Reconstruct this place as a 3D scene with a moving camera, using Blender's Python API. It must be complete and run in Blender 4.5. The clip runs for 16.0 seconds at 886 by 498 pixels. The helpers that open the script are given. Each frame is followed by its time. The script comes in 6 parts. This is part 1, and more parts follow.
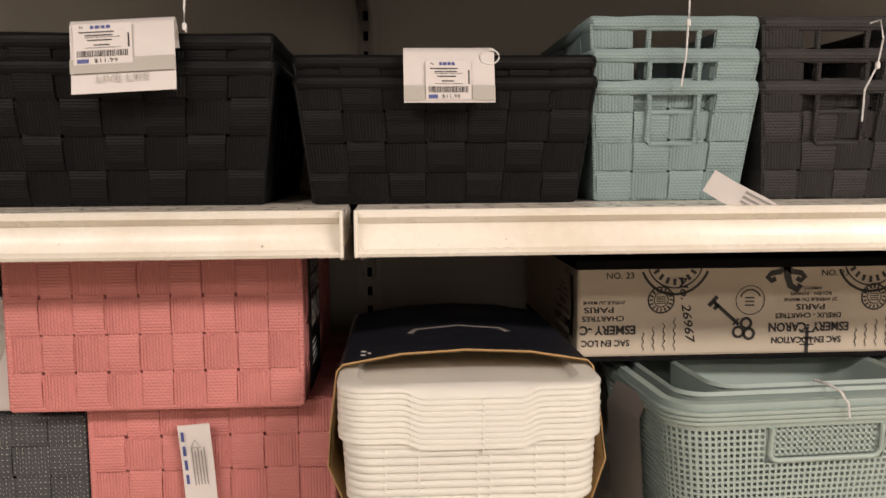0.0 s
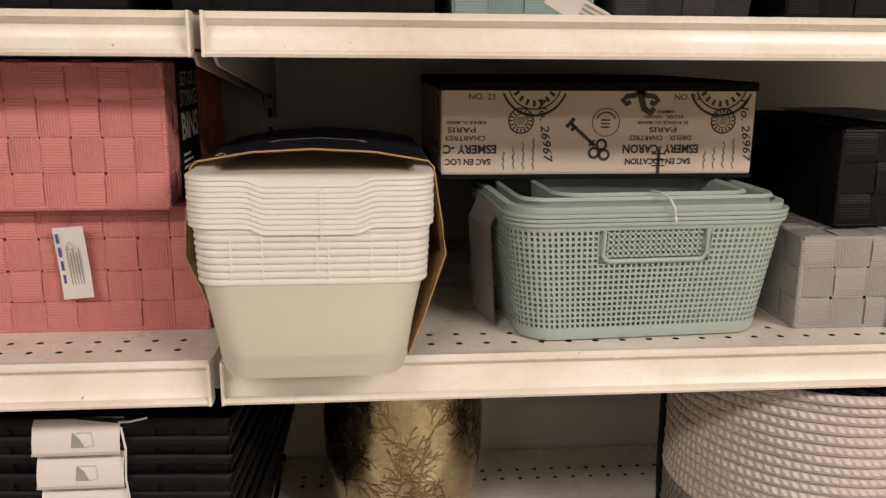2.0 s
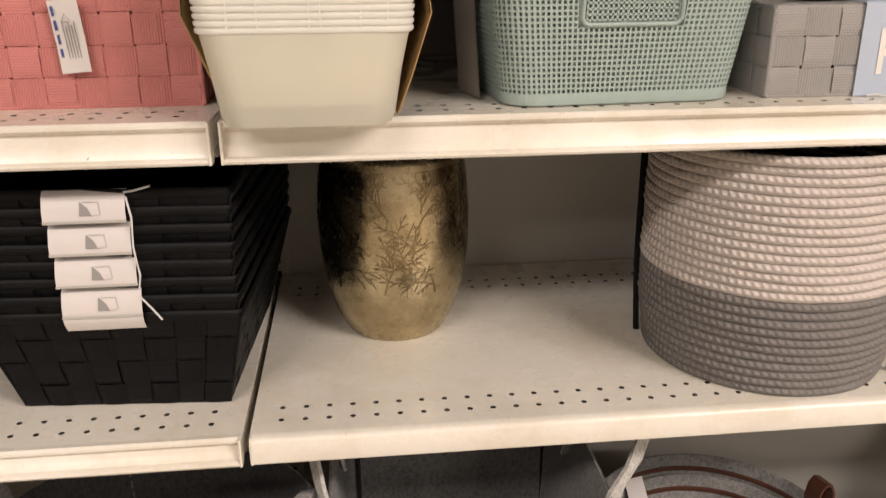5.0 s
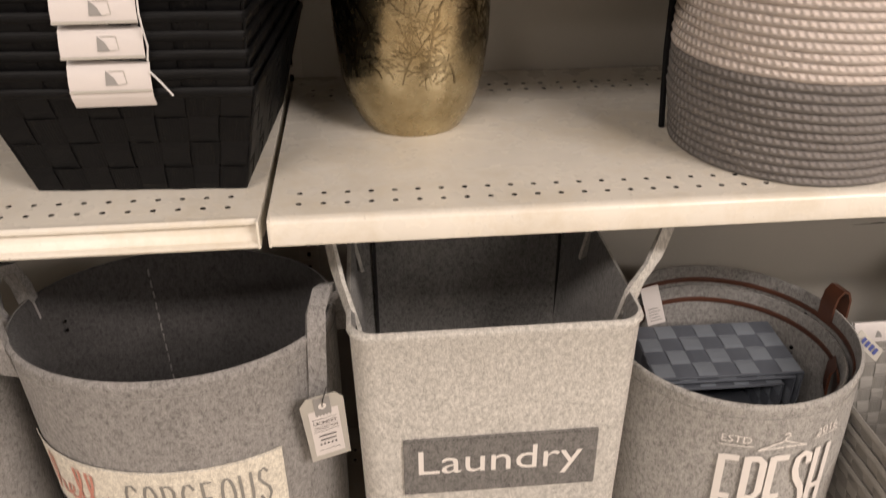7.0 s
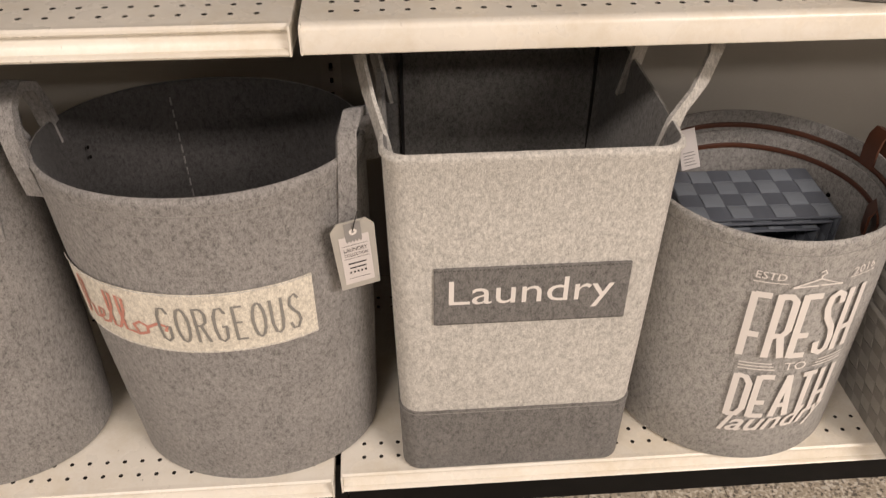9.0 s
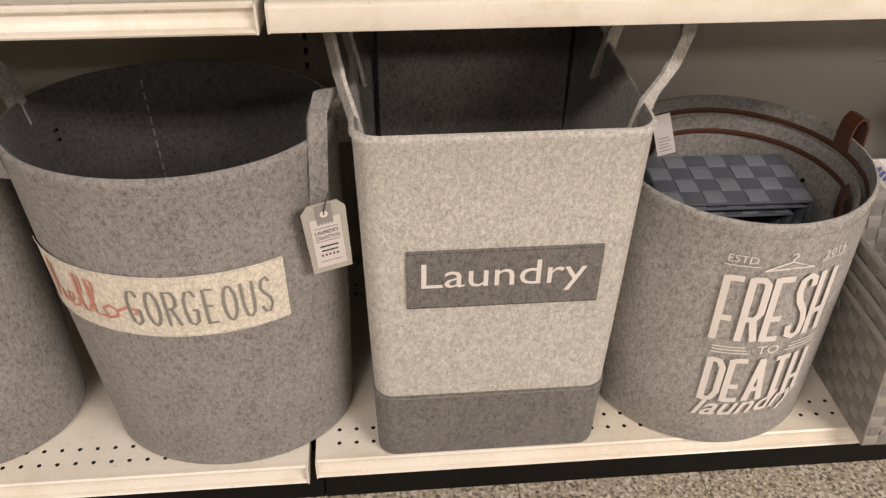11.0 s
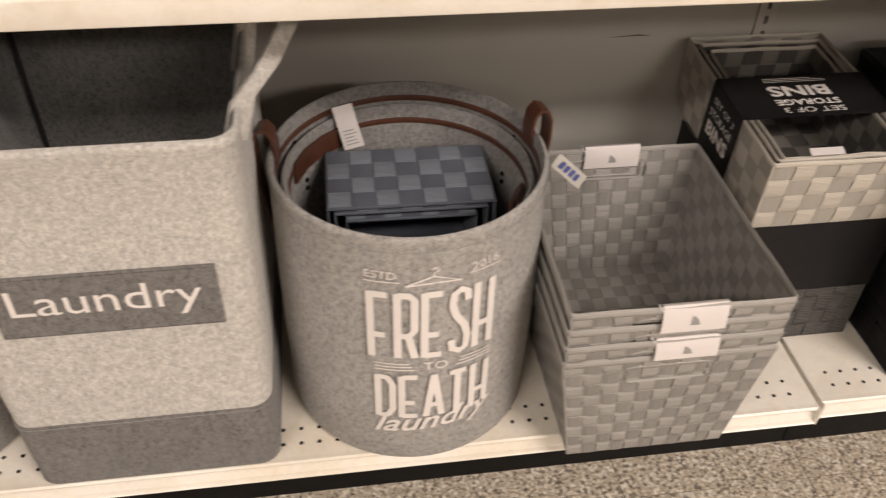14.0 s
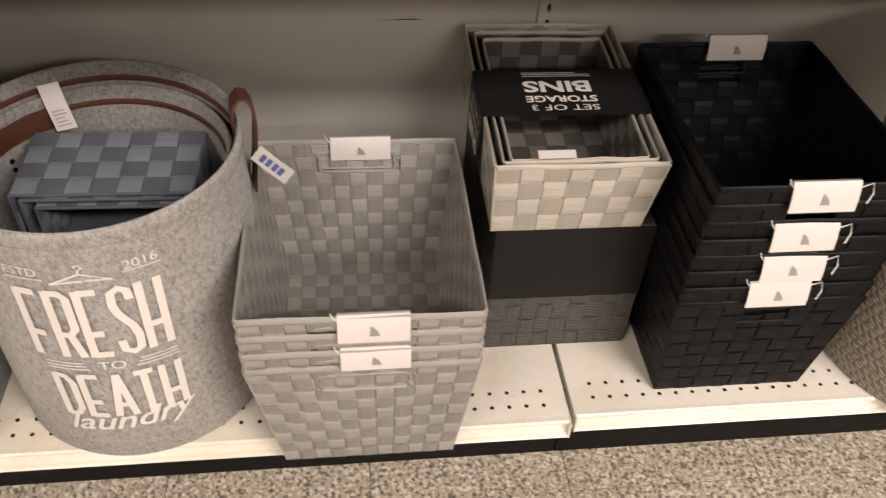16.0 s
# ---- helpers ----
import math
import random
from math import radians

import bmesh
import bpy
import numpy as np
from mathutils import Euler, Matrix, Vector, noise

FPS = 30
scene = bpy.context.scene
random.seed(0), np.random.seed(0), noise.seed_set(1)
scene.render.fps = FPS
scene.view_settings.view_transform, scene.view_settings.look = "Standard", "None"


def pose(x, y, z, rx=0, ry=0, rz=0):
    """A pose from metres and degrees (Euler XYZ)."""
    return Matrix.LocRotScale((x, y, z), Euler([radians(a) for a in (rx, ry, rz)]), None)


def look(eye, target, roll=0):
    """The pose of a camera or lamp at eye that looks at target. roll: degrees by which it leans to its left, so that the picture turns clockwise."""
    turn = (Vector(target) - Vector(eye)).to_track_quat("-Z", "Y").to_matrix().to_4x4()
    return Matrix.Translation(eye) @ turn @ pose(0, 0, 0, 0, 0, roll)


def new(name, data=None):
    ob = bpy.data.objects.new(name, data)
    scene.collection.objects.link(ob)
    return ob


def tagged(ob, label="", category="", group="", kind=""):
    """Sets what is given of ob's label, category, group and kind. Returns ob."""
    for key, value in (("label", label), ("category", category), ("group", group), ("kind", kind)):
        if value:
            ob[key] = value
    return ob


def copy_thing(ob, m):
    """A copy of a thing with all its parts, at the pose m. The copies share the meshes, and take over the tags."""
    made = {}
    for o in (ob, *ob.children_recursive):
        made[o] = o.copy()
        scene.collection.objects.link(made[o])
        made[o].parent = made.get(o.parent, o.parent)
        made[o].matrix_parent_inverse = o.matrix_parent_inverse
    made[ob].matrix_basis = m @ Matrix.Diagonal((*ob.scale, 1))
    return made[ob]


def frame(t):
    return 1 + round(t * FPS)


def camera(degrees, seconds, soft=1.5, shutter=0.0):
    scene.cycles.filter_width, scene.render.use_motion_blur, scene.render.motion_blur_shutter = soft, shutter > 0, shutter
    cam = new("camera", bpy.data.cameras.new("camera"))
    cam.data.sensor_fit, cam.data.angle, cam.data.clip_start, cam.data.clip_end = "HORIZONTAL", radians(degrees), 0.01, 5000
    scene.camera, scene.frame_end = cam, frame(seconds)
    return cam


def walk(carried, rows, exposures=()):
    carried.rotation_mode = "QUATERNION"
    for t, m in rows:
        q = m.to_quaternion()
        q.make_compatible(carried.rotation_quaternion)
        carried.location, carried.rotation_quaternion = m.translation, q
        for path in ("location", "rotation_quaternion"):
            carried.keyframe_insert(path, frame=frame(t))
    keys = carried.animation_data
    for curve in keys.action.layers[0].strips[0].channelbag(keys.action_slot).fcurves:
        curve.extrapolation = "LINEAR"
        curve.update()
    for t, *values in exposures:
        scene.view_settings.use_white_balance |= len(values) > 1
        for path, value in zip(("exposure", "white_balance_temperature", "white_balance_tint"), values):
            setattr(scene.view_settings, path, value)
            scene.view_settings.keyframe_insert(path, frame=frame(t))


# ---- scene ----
cam = camera(56.1, 16.0, soft=1.3, shutter=0.4)
PATH = [
    (0, (0.045, -0.615, 1.484), (0.158, 1.37, 1.272), -0.4),
    (0.5, (0.061, -0.623, 1.47), (0.198, 1.353, 1.197), -0.1),
    (1, (0.095, -0.644, 1.447), (0.224, 1.323, 1.106), 0.5),
    (1.5, (0.123, -0.665, 1.424), (0.278, 1.285, 1.008), 0.5),
    (2, (0.144, -0.676, 1.415), (0.315, 1.264, 0.961), 0.4),
    (2.5, (0.155, -0.681, 1.409), (0.335, 1.257, 0.949), 0.1),
    (3, (0.158, -0.693, 1.404), (0.343, 1.241, 0.933), -0.2),
    (3.5, (0.15, -0.716, 1.393), (0.341, 1.211, 0.892), -0.2),
    (4, (0.144, -0.736, 1.368), (0.346, 1.175, 0.813), -0.4),
    (4.2, (0.142, -0.742, 1.355), (0.35, 1.159, 0.768), -0.4),
    (6.3, (0.123, -0.75, 1.238), (0.299, 1.067, 0.421), -0.2),
    (6.5, (0.121, -0.75, 1.233), (0.299, 1.049, 0.376), -0.0),
    (7, (0.123, -0.754, 1.217), (0.283, 0.983, 0.237), -0.3),
    (7.5, (0.121, -0.755, 1.197), (0.277, 0.918, 0.112), -0.0),
    (8, (0.112, -0.761, 1.182), (0.264, 0.872, 0.038), 0.4),
    (8.5, (0.093, -0.762, 1.166), (0.22, 0.842, -0.023), 0.1),
    (9, (0.094, -0.767, 1.139), (0.218, 0.827, -0.063), 0.2),
    (9.2, (0.1, -0.775, 1.127), (0.213, 0.828, -0.063), 0.3),
    (11.3, (0.119, -0.774, 1.125), (0.276, 0.808, -0.088), 0.7),
    (11.5, (0.127, -0.777, 1.121), (0.283, 0.814, -0.081), 0.4),
    (12, (0.137, -0.763, 1.114), (0.308, 0.816, -0.101), 0.4),
    (12.5, (0.175, -0.735, 1.107), (0.353, 0.814, -0.145), 0.3),
    (13, (0.272, -0.688, 1.104), (0.459, 0.84, -0.174), 0.4),
    (13.5, (0.371, -0.672, 1.112), (0.605, 0.833, -0.184), 0.9),
    (14, (0.521, -0.687, 1.129), (0.766, 0.807, -0.177), 1.9),
    (14.5, (0.652, -0.704, 1.135), (0.886, 0.799, -0.163), 1.6),
    (15, (0.736, -0.652, 1.134), (0.964, 0.831, -0.188), 0.6),
    (15.5, (0.819, -0.627, 1.121), (1.067, 0.818, -0.239), 2.7),
    (16, (0.912, -0.662, 1.131), (1.133, 0.784, -0.233), 3.9),
]
walk(cam, [(t, look(eye, target, roll)) for t, eye, target, roll in PATH],
     [(0, -0.05), (0.7, -0.17), (1.5, -0.33), (2.2, -0.18), (3, -0.06), (4, -0.05), (6.5, 0.0), (9, -0.09), (11.5, -0.13), (13.5, -0.16), (14.5, 0.04), (15.2, 0.06), (16, 0.12)])

# ---- light ----
world = bpy.data.worlds.new("world")
world.use_nodes = True
world.node_tree.nodes["Background"].inputs[0].default_value = (1.0, 0.93, 0.84, 1)
world.node_tree.nodes["Background"].inputs[1].default_value = 0.02
scene.world = world
LAMP_POWER = 62.0


def strip_lamp(x, y, z, share):
    data = bpy.data.lights.new("strip_lamp", "AREA")
    data.shape, data.size, data.size_y = "RECTANGLE", 1.18, 0.55
    data.energy, data.color = LAMP_POWER * share, (1.0, 0.876, 0.804)
    ob = new("strip_lamp", data)
    ob.matrix_world = pose(x, y, z)
    return ob


# ---- materials ----
class Nodes:
    """A small hand for wiring one node material."""

    def __init__(self, name, rough=0.6, metal=0.0):
        self.mat = bpy.data.materials.new(name)
        self.mat.use_nodes = True
        self.tree = self.mat.node_tree
        self.bsdf = self.tree.nodes["Principled BSDF"]
        self.bsdf.inputs["Roughness"].default_value = rough
        self.bsdf.inputs["Metallic"].default_value = metal

    def node(self, kind, **values):
        n = self.tree.nodes.new(kind)
        for key, value in values.items():
            n.inputs[key].default_value = value
        return n

    def link(self, a, b):
        self.tree.links.new(a, b)

    def math(self, op, a, b=None, c=None):
        n = self.tree.nodes.new("ShaderNodeMath")
        n.operation = op
        for k, v in enumerate((a, b, c)):
            if v is None:
                continue
            if isinstance(v, (int, float)):
                n.inputs[k].default_value = v
            else:
                self.link(v, n.inputs[k])
        return n.outputs[0]

    def noise(self, scale, detail=3.0, vector=None, rough=0.55):
        n = self.node("ShaderNodeTexNoise", Scale=scale, Detail=detail, Roughness=rough)
        if vector is None:
            vector = self.coords("Object")
        self.link(vector, n.inputs["Vector"])
        return n.outputs["Fac"]

    def coords(self, kind):
        for n in self.tree.nodes:
            if n.bl_idname == "ShaderNodeTexCoord":
                return n.outputs[kind]
        return self.tree.nodes.new("ShaderNodeTexCoord").outputs[kind]

    def ramp(self, value, stops):
        n = self.tree.nodes.new("ShaderNodeValToRGB")
        while len(n.color_ramp.elements) < len(stops):
            n.color_ramp.elements.new(0.5)
        for e, (p, c) in zip(n.color_ramp.elements, stops):
            e.position, e.color = p, (*c, 1)
        self.link(value, n.inputs[0])
        return n.outputs[0]

    def mix(self, fac, a, b, mode="MIX"):
        n = self.tree.nodes.new("ShaderNodeMix")
        n.data_type, n.blend_type = "RGBA", mode
        for k, v in ((0, fac), (6, a), (7, b)):
            if isinstance(v, (int, float)):
                n.inputs[k].default_value = v
            elif isinstance(v, tuple):
                n.inputs[k].default_value = (*v, 1)
            else:
                self.link(v, n.inputs[k])
        return n.outputs[2]

    def color(self, out):
        self.link(out, self.bsdf.inputs["Base Color"])

    def bump(self, height, strength=0.3, distance=0.001):
        n = self.node("ShaderNodeBump", Strength=strength, Distance=distance)
        self.link(height, n.inputs["Height"])
        self.link(n.outputs[0], self.bsdf.inputs["Normal"])


def shade(c, k):
    return tuple(min(1.0, v * k) for v in c)


def plain(name, c, rough=0.5, metal=0.0, vary=0.12, scale=9.0, fine=350.0, bump=0.12, gloss=0.5):
    """Paint, card, plastic: broad stains, fine grain, a little relief."""
    m = Nodes(name, rough, metal)
    broad = m.ramp(m.noise(scale, 4), [(0.3, shade(c, 1 - vary)), (0.7, shade(c, 1 + vary * 0.5))])
    grain = m.noise(fine, 2)
    m.color(m.mix(0.25, broad, m.ramp(grain, [(0.3, shade(c, 1 - vary)), (0.7, c)])))
    m.bump(grain, bump, 0.0004)
    m.bsdf.inputs["Specular IOR Level"].default_value = gloss
    m.link(m.math("MULTIPLY_ADD", m.noise(scale * 3, 3), 0.25, rough - 0.12), m.bsdf.inputs["Roughness"])
    return m.mat


def webbing(name, c, rough=0.55, relief=0.6, pitch=0.0026, contrast=0.28, dots=None):
    """Woven polypropylene strap: a zigzag twill along the strip, strips varying one by one."""
    m = Nodes(name, rough)
    uv = m.node("ShaderNodeSeparateXYZ")
    m.link(m.coords("UV"), uv.inputs[0])
    row = m.math("DIVIDE", uv.outputs[1], pitch)
    ribs = m.math("MULTIPLY_ADD", m.math("SINE", m.math("MULTIPLY", row, 6.2832)), 0.5, 0.5)
    shift = m.math("MULTIPLY", m.math("FLOOR", row), 0.5)
    knots = m.math("SINE", m.math("MULTIPLY", m.math("ADD", m.math("DIVIDE", uv.outputs[0], pitch * 1.5), shift), 6.2832))
    wave = m.math("MULTIPLY", ribs, m.math("MULTIPLY_ADD", knots, 0.32, 0.68))
    isl = m.tree.nodes.new("ShaderNodeObjectInfo").outputs["Random"]
    tone = m.ramp(isl, [(0.0, shade(c, 1 - contrast)), (1.0, shade(c, 1 + contrast * 0.4))])
    col = m.mix(m.math("MULTIPLY_ADD", wave, 0.6, 0.4), shade(c, 0.72), tone)
    if dots:
        d = m.math("GREATER_THAN", m.math("SINE", m.math("MULTIPLY", uv.outputs[0], 6.2832 / 0.0042)), 0.1)
        e = m.math("GREATER_THAN", wave, 0.72)
        col = m.mix(m.math("MULTIPLY", d, e), col, dots)
    col = m.mix(0.35, col, m.ramp(m.noise(14, 3), [(0.3, shade(c, 0.75)), (0.7, shade(c, 1.15))]))
    m.color(col)
    m.bsdf.inputs["Specular IOR Level"].default_value = 0.16
    m.bump(wave, relief, 0.0009)
    return m.mat


def felt(name, c, dark, rough=0.95):
    """Pressed felt: mottled fibres at three sizes, no gloss."""
    m = Nodes(name, rough)
    co = m.node("ShaderNodeMapping")
    co.inputs["Scale"].default_value = (1.0, 1.0, 0.65)
    m.link(m.coords("Object"), co.inputs[0])
    v = co.outputs[0]
    mid = m.noise(190, 9, v, 0.76)
    col = m.ramp(mid, [(0.38, shade(dark, 0.65)), (0.47, shade(c, 0.80)), (0.52, c), (0.62, shade(c, 1.36))])
    cloud = m.noise(26, 5, v, 0.6)
    col = m.mix(0.28, col, m.ramp(cloud, [(0.35, dark), (0.65, c)]))
    fine = m.noise(620, 4, v, 0.75)
    col = m.mix(0.34, col, m.ramp(fine, [(0.38, shade(dark, 0.6)), (0.5, shade(c, 0.95)), (0.62, shade(c, 1.35))]))
    m.color(col)
    m.bump(m.math("ADD", fine, mid), 0.65, 0.0014)
    m.bsdf.inputs["Sheen Weight"].default_value = 0.15
    m.bsdf.inputs["Specular IOR Level"].default_value = 0.15
    return m.mat


def enamel():
    """Off-white shelf paint with scuffs and grime specks."""
    m = Nodes("shelf_enamel", 0.32)
    c = (0.79, 0.75, 0.67)
    col = m.ramp(m.noise(6, 5), [(0.25, shade(c, 0.9)), (0.65, c)])
    spots = m.math("GREATER_THAN", m.noise(48, 8, None, 0.78), 0.70)
    col = m.mix(m.math("MULTIPLY", spots, 0.55), col, (0.30, 0.24, 0.17))
    smear = m.ramp(m.noise(4.5, 9, None, 0.78), [(0.46, (1, 1, 1)), (0.72, (0.74, 0.66, 0.52))])
    col = m.mix(0.7, col, smear, "MULTIPLY")
    crumbs = m.math("GREATER_THAN", m.noise(130, 3, None, 0.6), 0.735)
    m.color(m.mix(m.math("MULTIPLY", crumbs, 0.6), col, (0.14, 0.10, 0.07)))
    m.bump(m.noise(240, 2), 0.06, 0.0004)
    m.link(m.math("MULTIPLY_ADD", m.noise(18, 4), 0.28, 0.14), m.bsdf.inputs["Roughness"])
    return m.mat


def terrazzo():
    """Vinyl floor tile with pale, tan and near-black chips."""
    m = Nodes("floor_tile", 0.42)
    v = m.node("ShaderNodeTexVoronoi", Scale=190.0)
    m.link(m.coords("Object"), v.inputs["Vector"])
    val = m.math("ADD", m.math("MULTIPLY", m.noise(165, 2, None, 0.6), 1.0), 0.0)
    col = m.ramp(val, [(0.36, (0.055, 0.05, 0.045)), (0.41, (0.35, 0.30, 0.23)), (0.56, (0.41, 0.355, 0.28)), (0.62, (0.62, 0.57, 0.48))])
    sep = m.node("ShaderNodeSeparateColor")
    m.link(v.outputs["Color"], sep.inputs[0])
    chip = m.math("GREATER_THAN", sep.outputs[0], 0.86)
    col = m.mix(m.math("MULTIPLY", chip, 0.75), col, (0.10, 0.085, 0.07))
    pale = m.math("LESS_THAN", sep.outputs[1], 0.12)
    col = m.mix(m.math("MULTIPLY", pale, 0.6), col, (0.74, 0.70, 0.62))
    rnd = m.tree.nodes.new("ShaderNodeObjectInfo").outputs["Random"]
    m.color(m.mix(0.5, col, m.ramp(rnd, [(0, (0.86, 0.86, 0.86)), (1, (1, 1, 1))]), "MULTIPLY"))
    m.bump(m.noise(60, 3), 0.05, 0.001)
    return m.mat


def frosted(name, c, clear=0.12, soft=0.46, haze=0.34):
    """Milky polypropylene that passes some light."""
    m = Nodes(name, haze)
    m.color(m.ramp(m.noise(12, 3), [(0.3, shade(c, 0.94)), (0.7, c)]))
    t = m.node("ShaderNodeBsdfTranslucent")
    t.inputs[0].default_value = (*c, 1)
    mixer = m.node("ShaderNodeMixShader")
    mixer.inputs[0].default_value = soft
    m.link(m.bsdf.outputs[0], mixer.inputs[1])
    m.link(t.outputs[0], mixer.inputs[2])
    m.link(mixer.outputs[0], m.tree.nodes["Material Output"].inputs[0])
    m.bump(m.noise(70, 3), 0.08, 0.0008)
    m.bsdf.inputs["Transmission Weight"].default_value = clear
    m.bsdf.inputs["IOR"].default_value = 1.35
    m.bsdf.inputs["Coat Weight"].default_value = 0.5
    m.bsdf.inputs["Coat Roughness"].default_value = 0.16
    return m.mat


def gilt():
    """Antique gold finish, blotchy, brighter where it is rubbed."""
    m = Nodes("gold_glaze", 0.30, 1.0)
    m.color(m.ramp(m.noise(40, 6, None, 0.7), [(0.3, (0.34, 0.27, 0.15)), (0.55, (0.48, 0.40, 0.25)), (0.75, (0.58, 0.50, 0.33))]))
    m.bump(m.noise(500, 3), 0.25, 0.0006)
    m.link(m.math("MULTIPLY_ADD", m.noise(90, 4), 0.20, 0.16), m.bsdf.inputs["Roughness"])
    return m.mat


def cord(name, c):
    """Twisted cotton rope."""
    m = Nodes(name, 0.9)
    uv = m.node("ShaderNodeSeparateXYZ")
    m.link(m.coords("UV"), uv.inputs[0])
    w = m.math("SINE", m.math("MULTIPLY", m.math("ADD", uv.outputs[0], m.math("MULTIPLY", uv.outputs[1], 0.5)), 6.2832 / 0.0085))
    w = m.math("MULTIPLY_ADD", w, 0.5, 0.5)
    col = m.mix(m.math("POWER", w, 0.5), shade(c, 0.84), c)
    m.color(m.mix(0.3, col, m.ramp(m.noise(60, 4), [(0.3, shade(c, 0.8)), (0.7, shade(c, 1.08))])))
    m.bump(m.math("ADD", w, m.math("MULTIPLY", m.noise(700, 2), 0.4)), 0.7, 0.002)
    return m.mat


def checker_straw(name, a, b):
    """Dark striped strap of two yarns."""
    m = Nodes(name, 0.7)
    uv = m.node("ShaderNodeSeparateXYZ")
    m.link(m.coords("UV"), uv.inputs[0])
    w = m.math("GREATER_THAN", m.math("SINE", m.math("MULTIPLY", uv.outputs[1], 6.2832 / 0.0034)), 0.0)
    m.color(m.mix(0.25, m.mix(w, a, b), m.ramp(m.noise(200, 3), [(0.3, a), (0.7, b)])))
    m.bump(w, 0.4, 0.0006)
    return m.mat


ENAMEL = enamel()
PANEL = plain("back_panel_paint", (0.48, 0.46, 0.415), 0.5, 0, 0.10, 3.0, 200)
UPRIGHT = plain("upright_paint", (0.52, 0.49, 0.44), 0.4, 0, 0.1, 6.0)
# Dark colour standing in for shade in the hollow below each deck
UNDER = plain("under_shelf_shade_paint", (0.035, 0.031, 0.027), 0.8, gloss=0.2)
SLOT = plain("slot_shadow", (0.006, 0.0055, 0.005), 0.9, gloss=0.05)
KICK = plain("kick_plate_black", (0.007, 0.0065, 0.006), 0.5, 0, 0.3, 8.0, gloss=0.12)
PLASTER = plain("wall_paint", (0.42, 0.40, 0.37), 0.8, 0, 0.05, 2.0)
CEIL = plain("ceiling_board", (0.70, 0.68, 0.64), 0.9, 0, 0.05, 2.0)
TILE = terrazzo()
GROUT = plain("tile_joint", (0.10, 0.085, 0.07), 0.8)
BLACKWEB = webbing("black_webbing", (0.0046, 0.0046, 0.0051), 0.5, 0.28, contrast=0.15)
CHARWEB = webbing("charcoal_webbing", (0.042, 0.040, 0.040), 0.55, 0.6)
TEALWEB = webbing("teal_webbing", (0.27, 0.36, 0.36), 0.55, 0.6, contrast=0.12)
# Pink, silver, teal, charcoal, black, grey and cream wefts: rib shading put into colour
PINKWEFT = webbing("pink_webbing_weft", (0.60, 0.222, 0.204), 0.55, 0.7, contrast=0.10)
# Deep pink core colour: shade in the strap gaps
PINKCORE = plain("pink_gap_shade", (0.24, 0.07, 0.065), 0.8)
SILVERWEFT = webbing("silver_webbing_weft", (0.325, 0.312, 0.298), 0.5, 0.6, contrast=0.10)
TEALWEFT = webbing("teal_webbing_weft", (0.245, 0.33, 0.33), 0.55, 0.6, contrast=0.10)
CHARWEFT = webbing("charcoal_webbing_weft", (0.030, 0.029, 0.029), 0.55, 0.6)
BLACKWEFT = webbing("black_webbing_weft", (0.0038, 0.0038, 0.0043), 0.5, 0.28, contrast=0.15)
# Near-black core colour standing in for shade between straps
DARKCORE = plain("dark_gap_shade", (0.012, 0.0115, 0.011), 0.9, gloss=0.1)
PINKWEB = webbing("pink_webbing", (0.64, 0.245, 0.225), 0.55, 0.7, contrast=0.10)
GREYWEB = webbing("grey_webbing", (0.36, 0.345, 0.32), 0.5, 0.6, contrast=0.10)
GREYWEFT = webbing("grey_webbing_weft", (0.27, 0.26, 0.24), 0.5, 0.6, contrast=0.10)
SILVERWEB = webbing("silver_webbing", (0.36, 0.345, 0.33), 0.5, 0.6, contrast=0.12)
CREAMWEB = webbing("cream_webbing", (0.56, 0.52, 0.45), 0.5, 0.6, contrast=0.10)
# Cream webbing darkened for the shade inside the nested bins
CREAMSHADEWEFT = webbing("shaded_cream_webbing_weft", (0.105, 0.098, 0.09), 0.5, 0.6, contrast=0.10)
CREAMSHADEWEB = webbing("shaded_cream_webbing", (0.20, 0.185, 0.165), 0.5, 0.6, contrast=0.10)
CREAMWEFT = webbing("cream_webbing_weft", (0.40, 0.375, 0.33), 0.5, 0.6, contrast=0.10)
BLUEWEB = webbing("slate_blue_webbing", (0.215, 0.240, 0.275), 0.45, 0.5, contrast=0.08)
BLUEWEFT = webbing("navy_webbing_weft", (0.125, 0.138, 0.165), 0.45, 0.5, contrast=0.1)
DOTWEB = webbing("dotted_charcoal_webbing", (0.075, 0.078, 0.082), 0.6, 0.6, dots=(0.42, 0.42, 0.36))
STRIPEWEB = checker_straw("striped_dark_webbing", (0.007, 0.007, 0.007), (0.13, 0.125, 0.115))
SEAGRASS = checker_straw("seagrass_braid", (0.10, 0.085, 0.065), (0.34, 0.30, 0.24))
FELT = felt("grey_felt", (0.31, 0.297, 0.285), (0.105, 0.10, 0.097))
FELT_LIGHT = felt("light_grey_felt", (0.56, 0.54, 0.50), (0.40, 0.385, 0.355))
FELT_MID = felt("mid_grey_felt", (0.40, 0.387, 0.365), (0.15, 0.143, 0.135))
# Hamper felt darkened, so the shade inside sits in its colour
FELT_SHADED = felt("shaded_grey_felt", (0.255, 0.247, 0.236), (0.10, 0.096, 0.092))
FELT_DARK = felt("charcoal_felt", (0.065, 0.062, 0.061), (0.028, 0.027, 0.026))
FELT_BAND = felt("band_grey_felt", (0.19, 0.182, 0.173), (0.075, 0.071, 0.067))
FELT_CREAM = felt("cream_felt", (0.75, 0.70, 0.60), (0.64, 0.59, 0.49))
CARD = plain("white_card", (0.64, 0.60, 0.58), 0.5, 0, 0.05, 12.0)
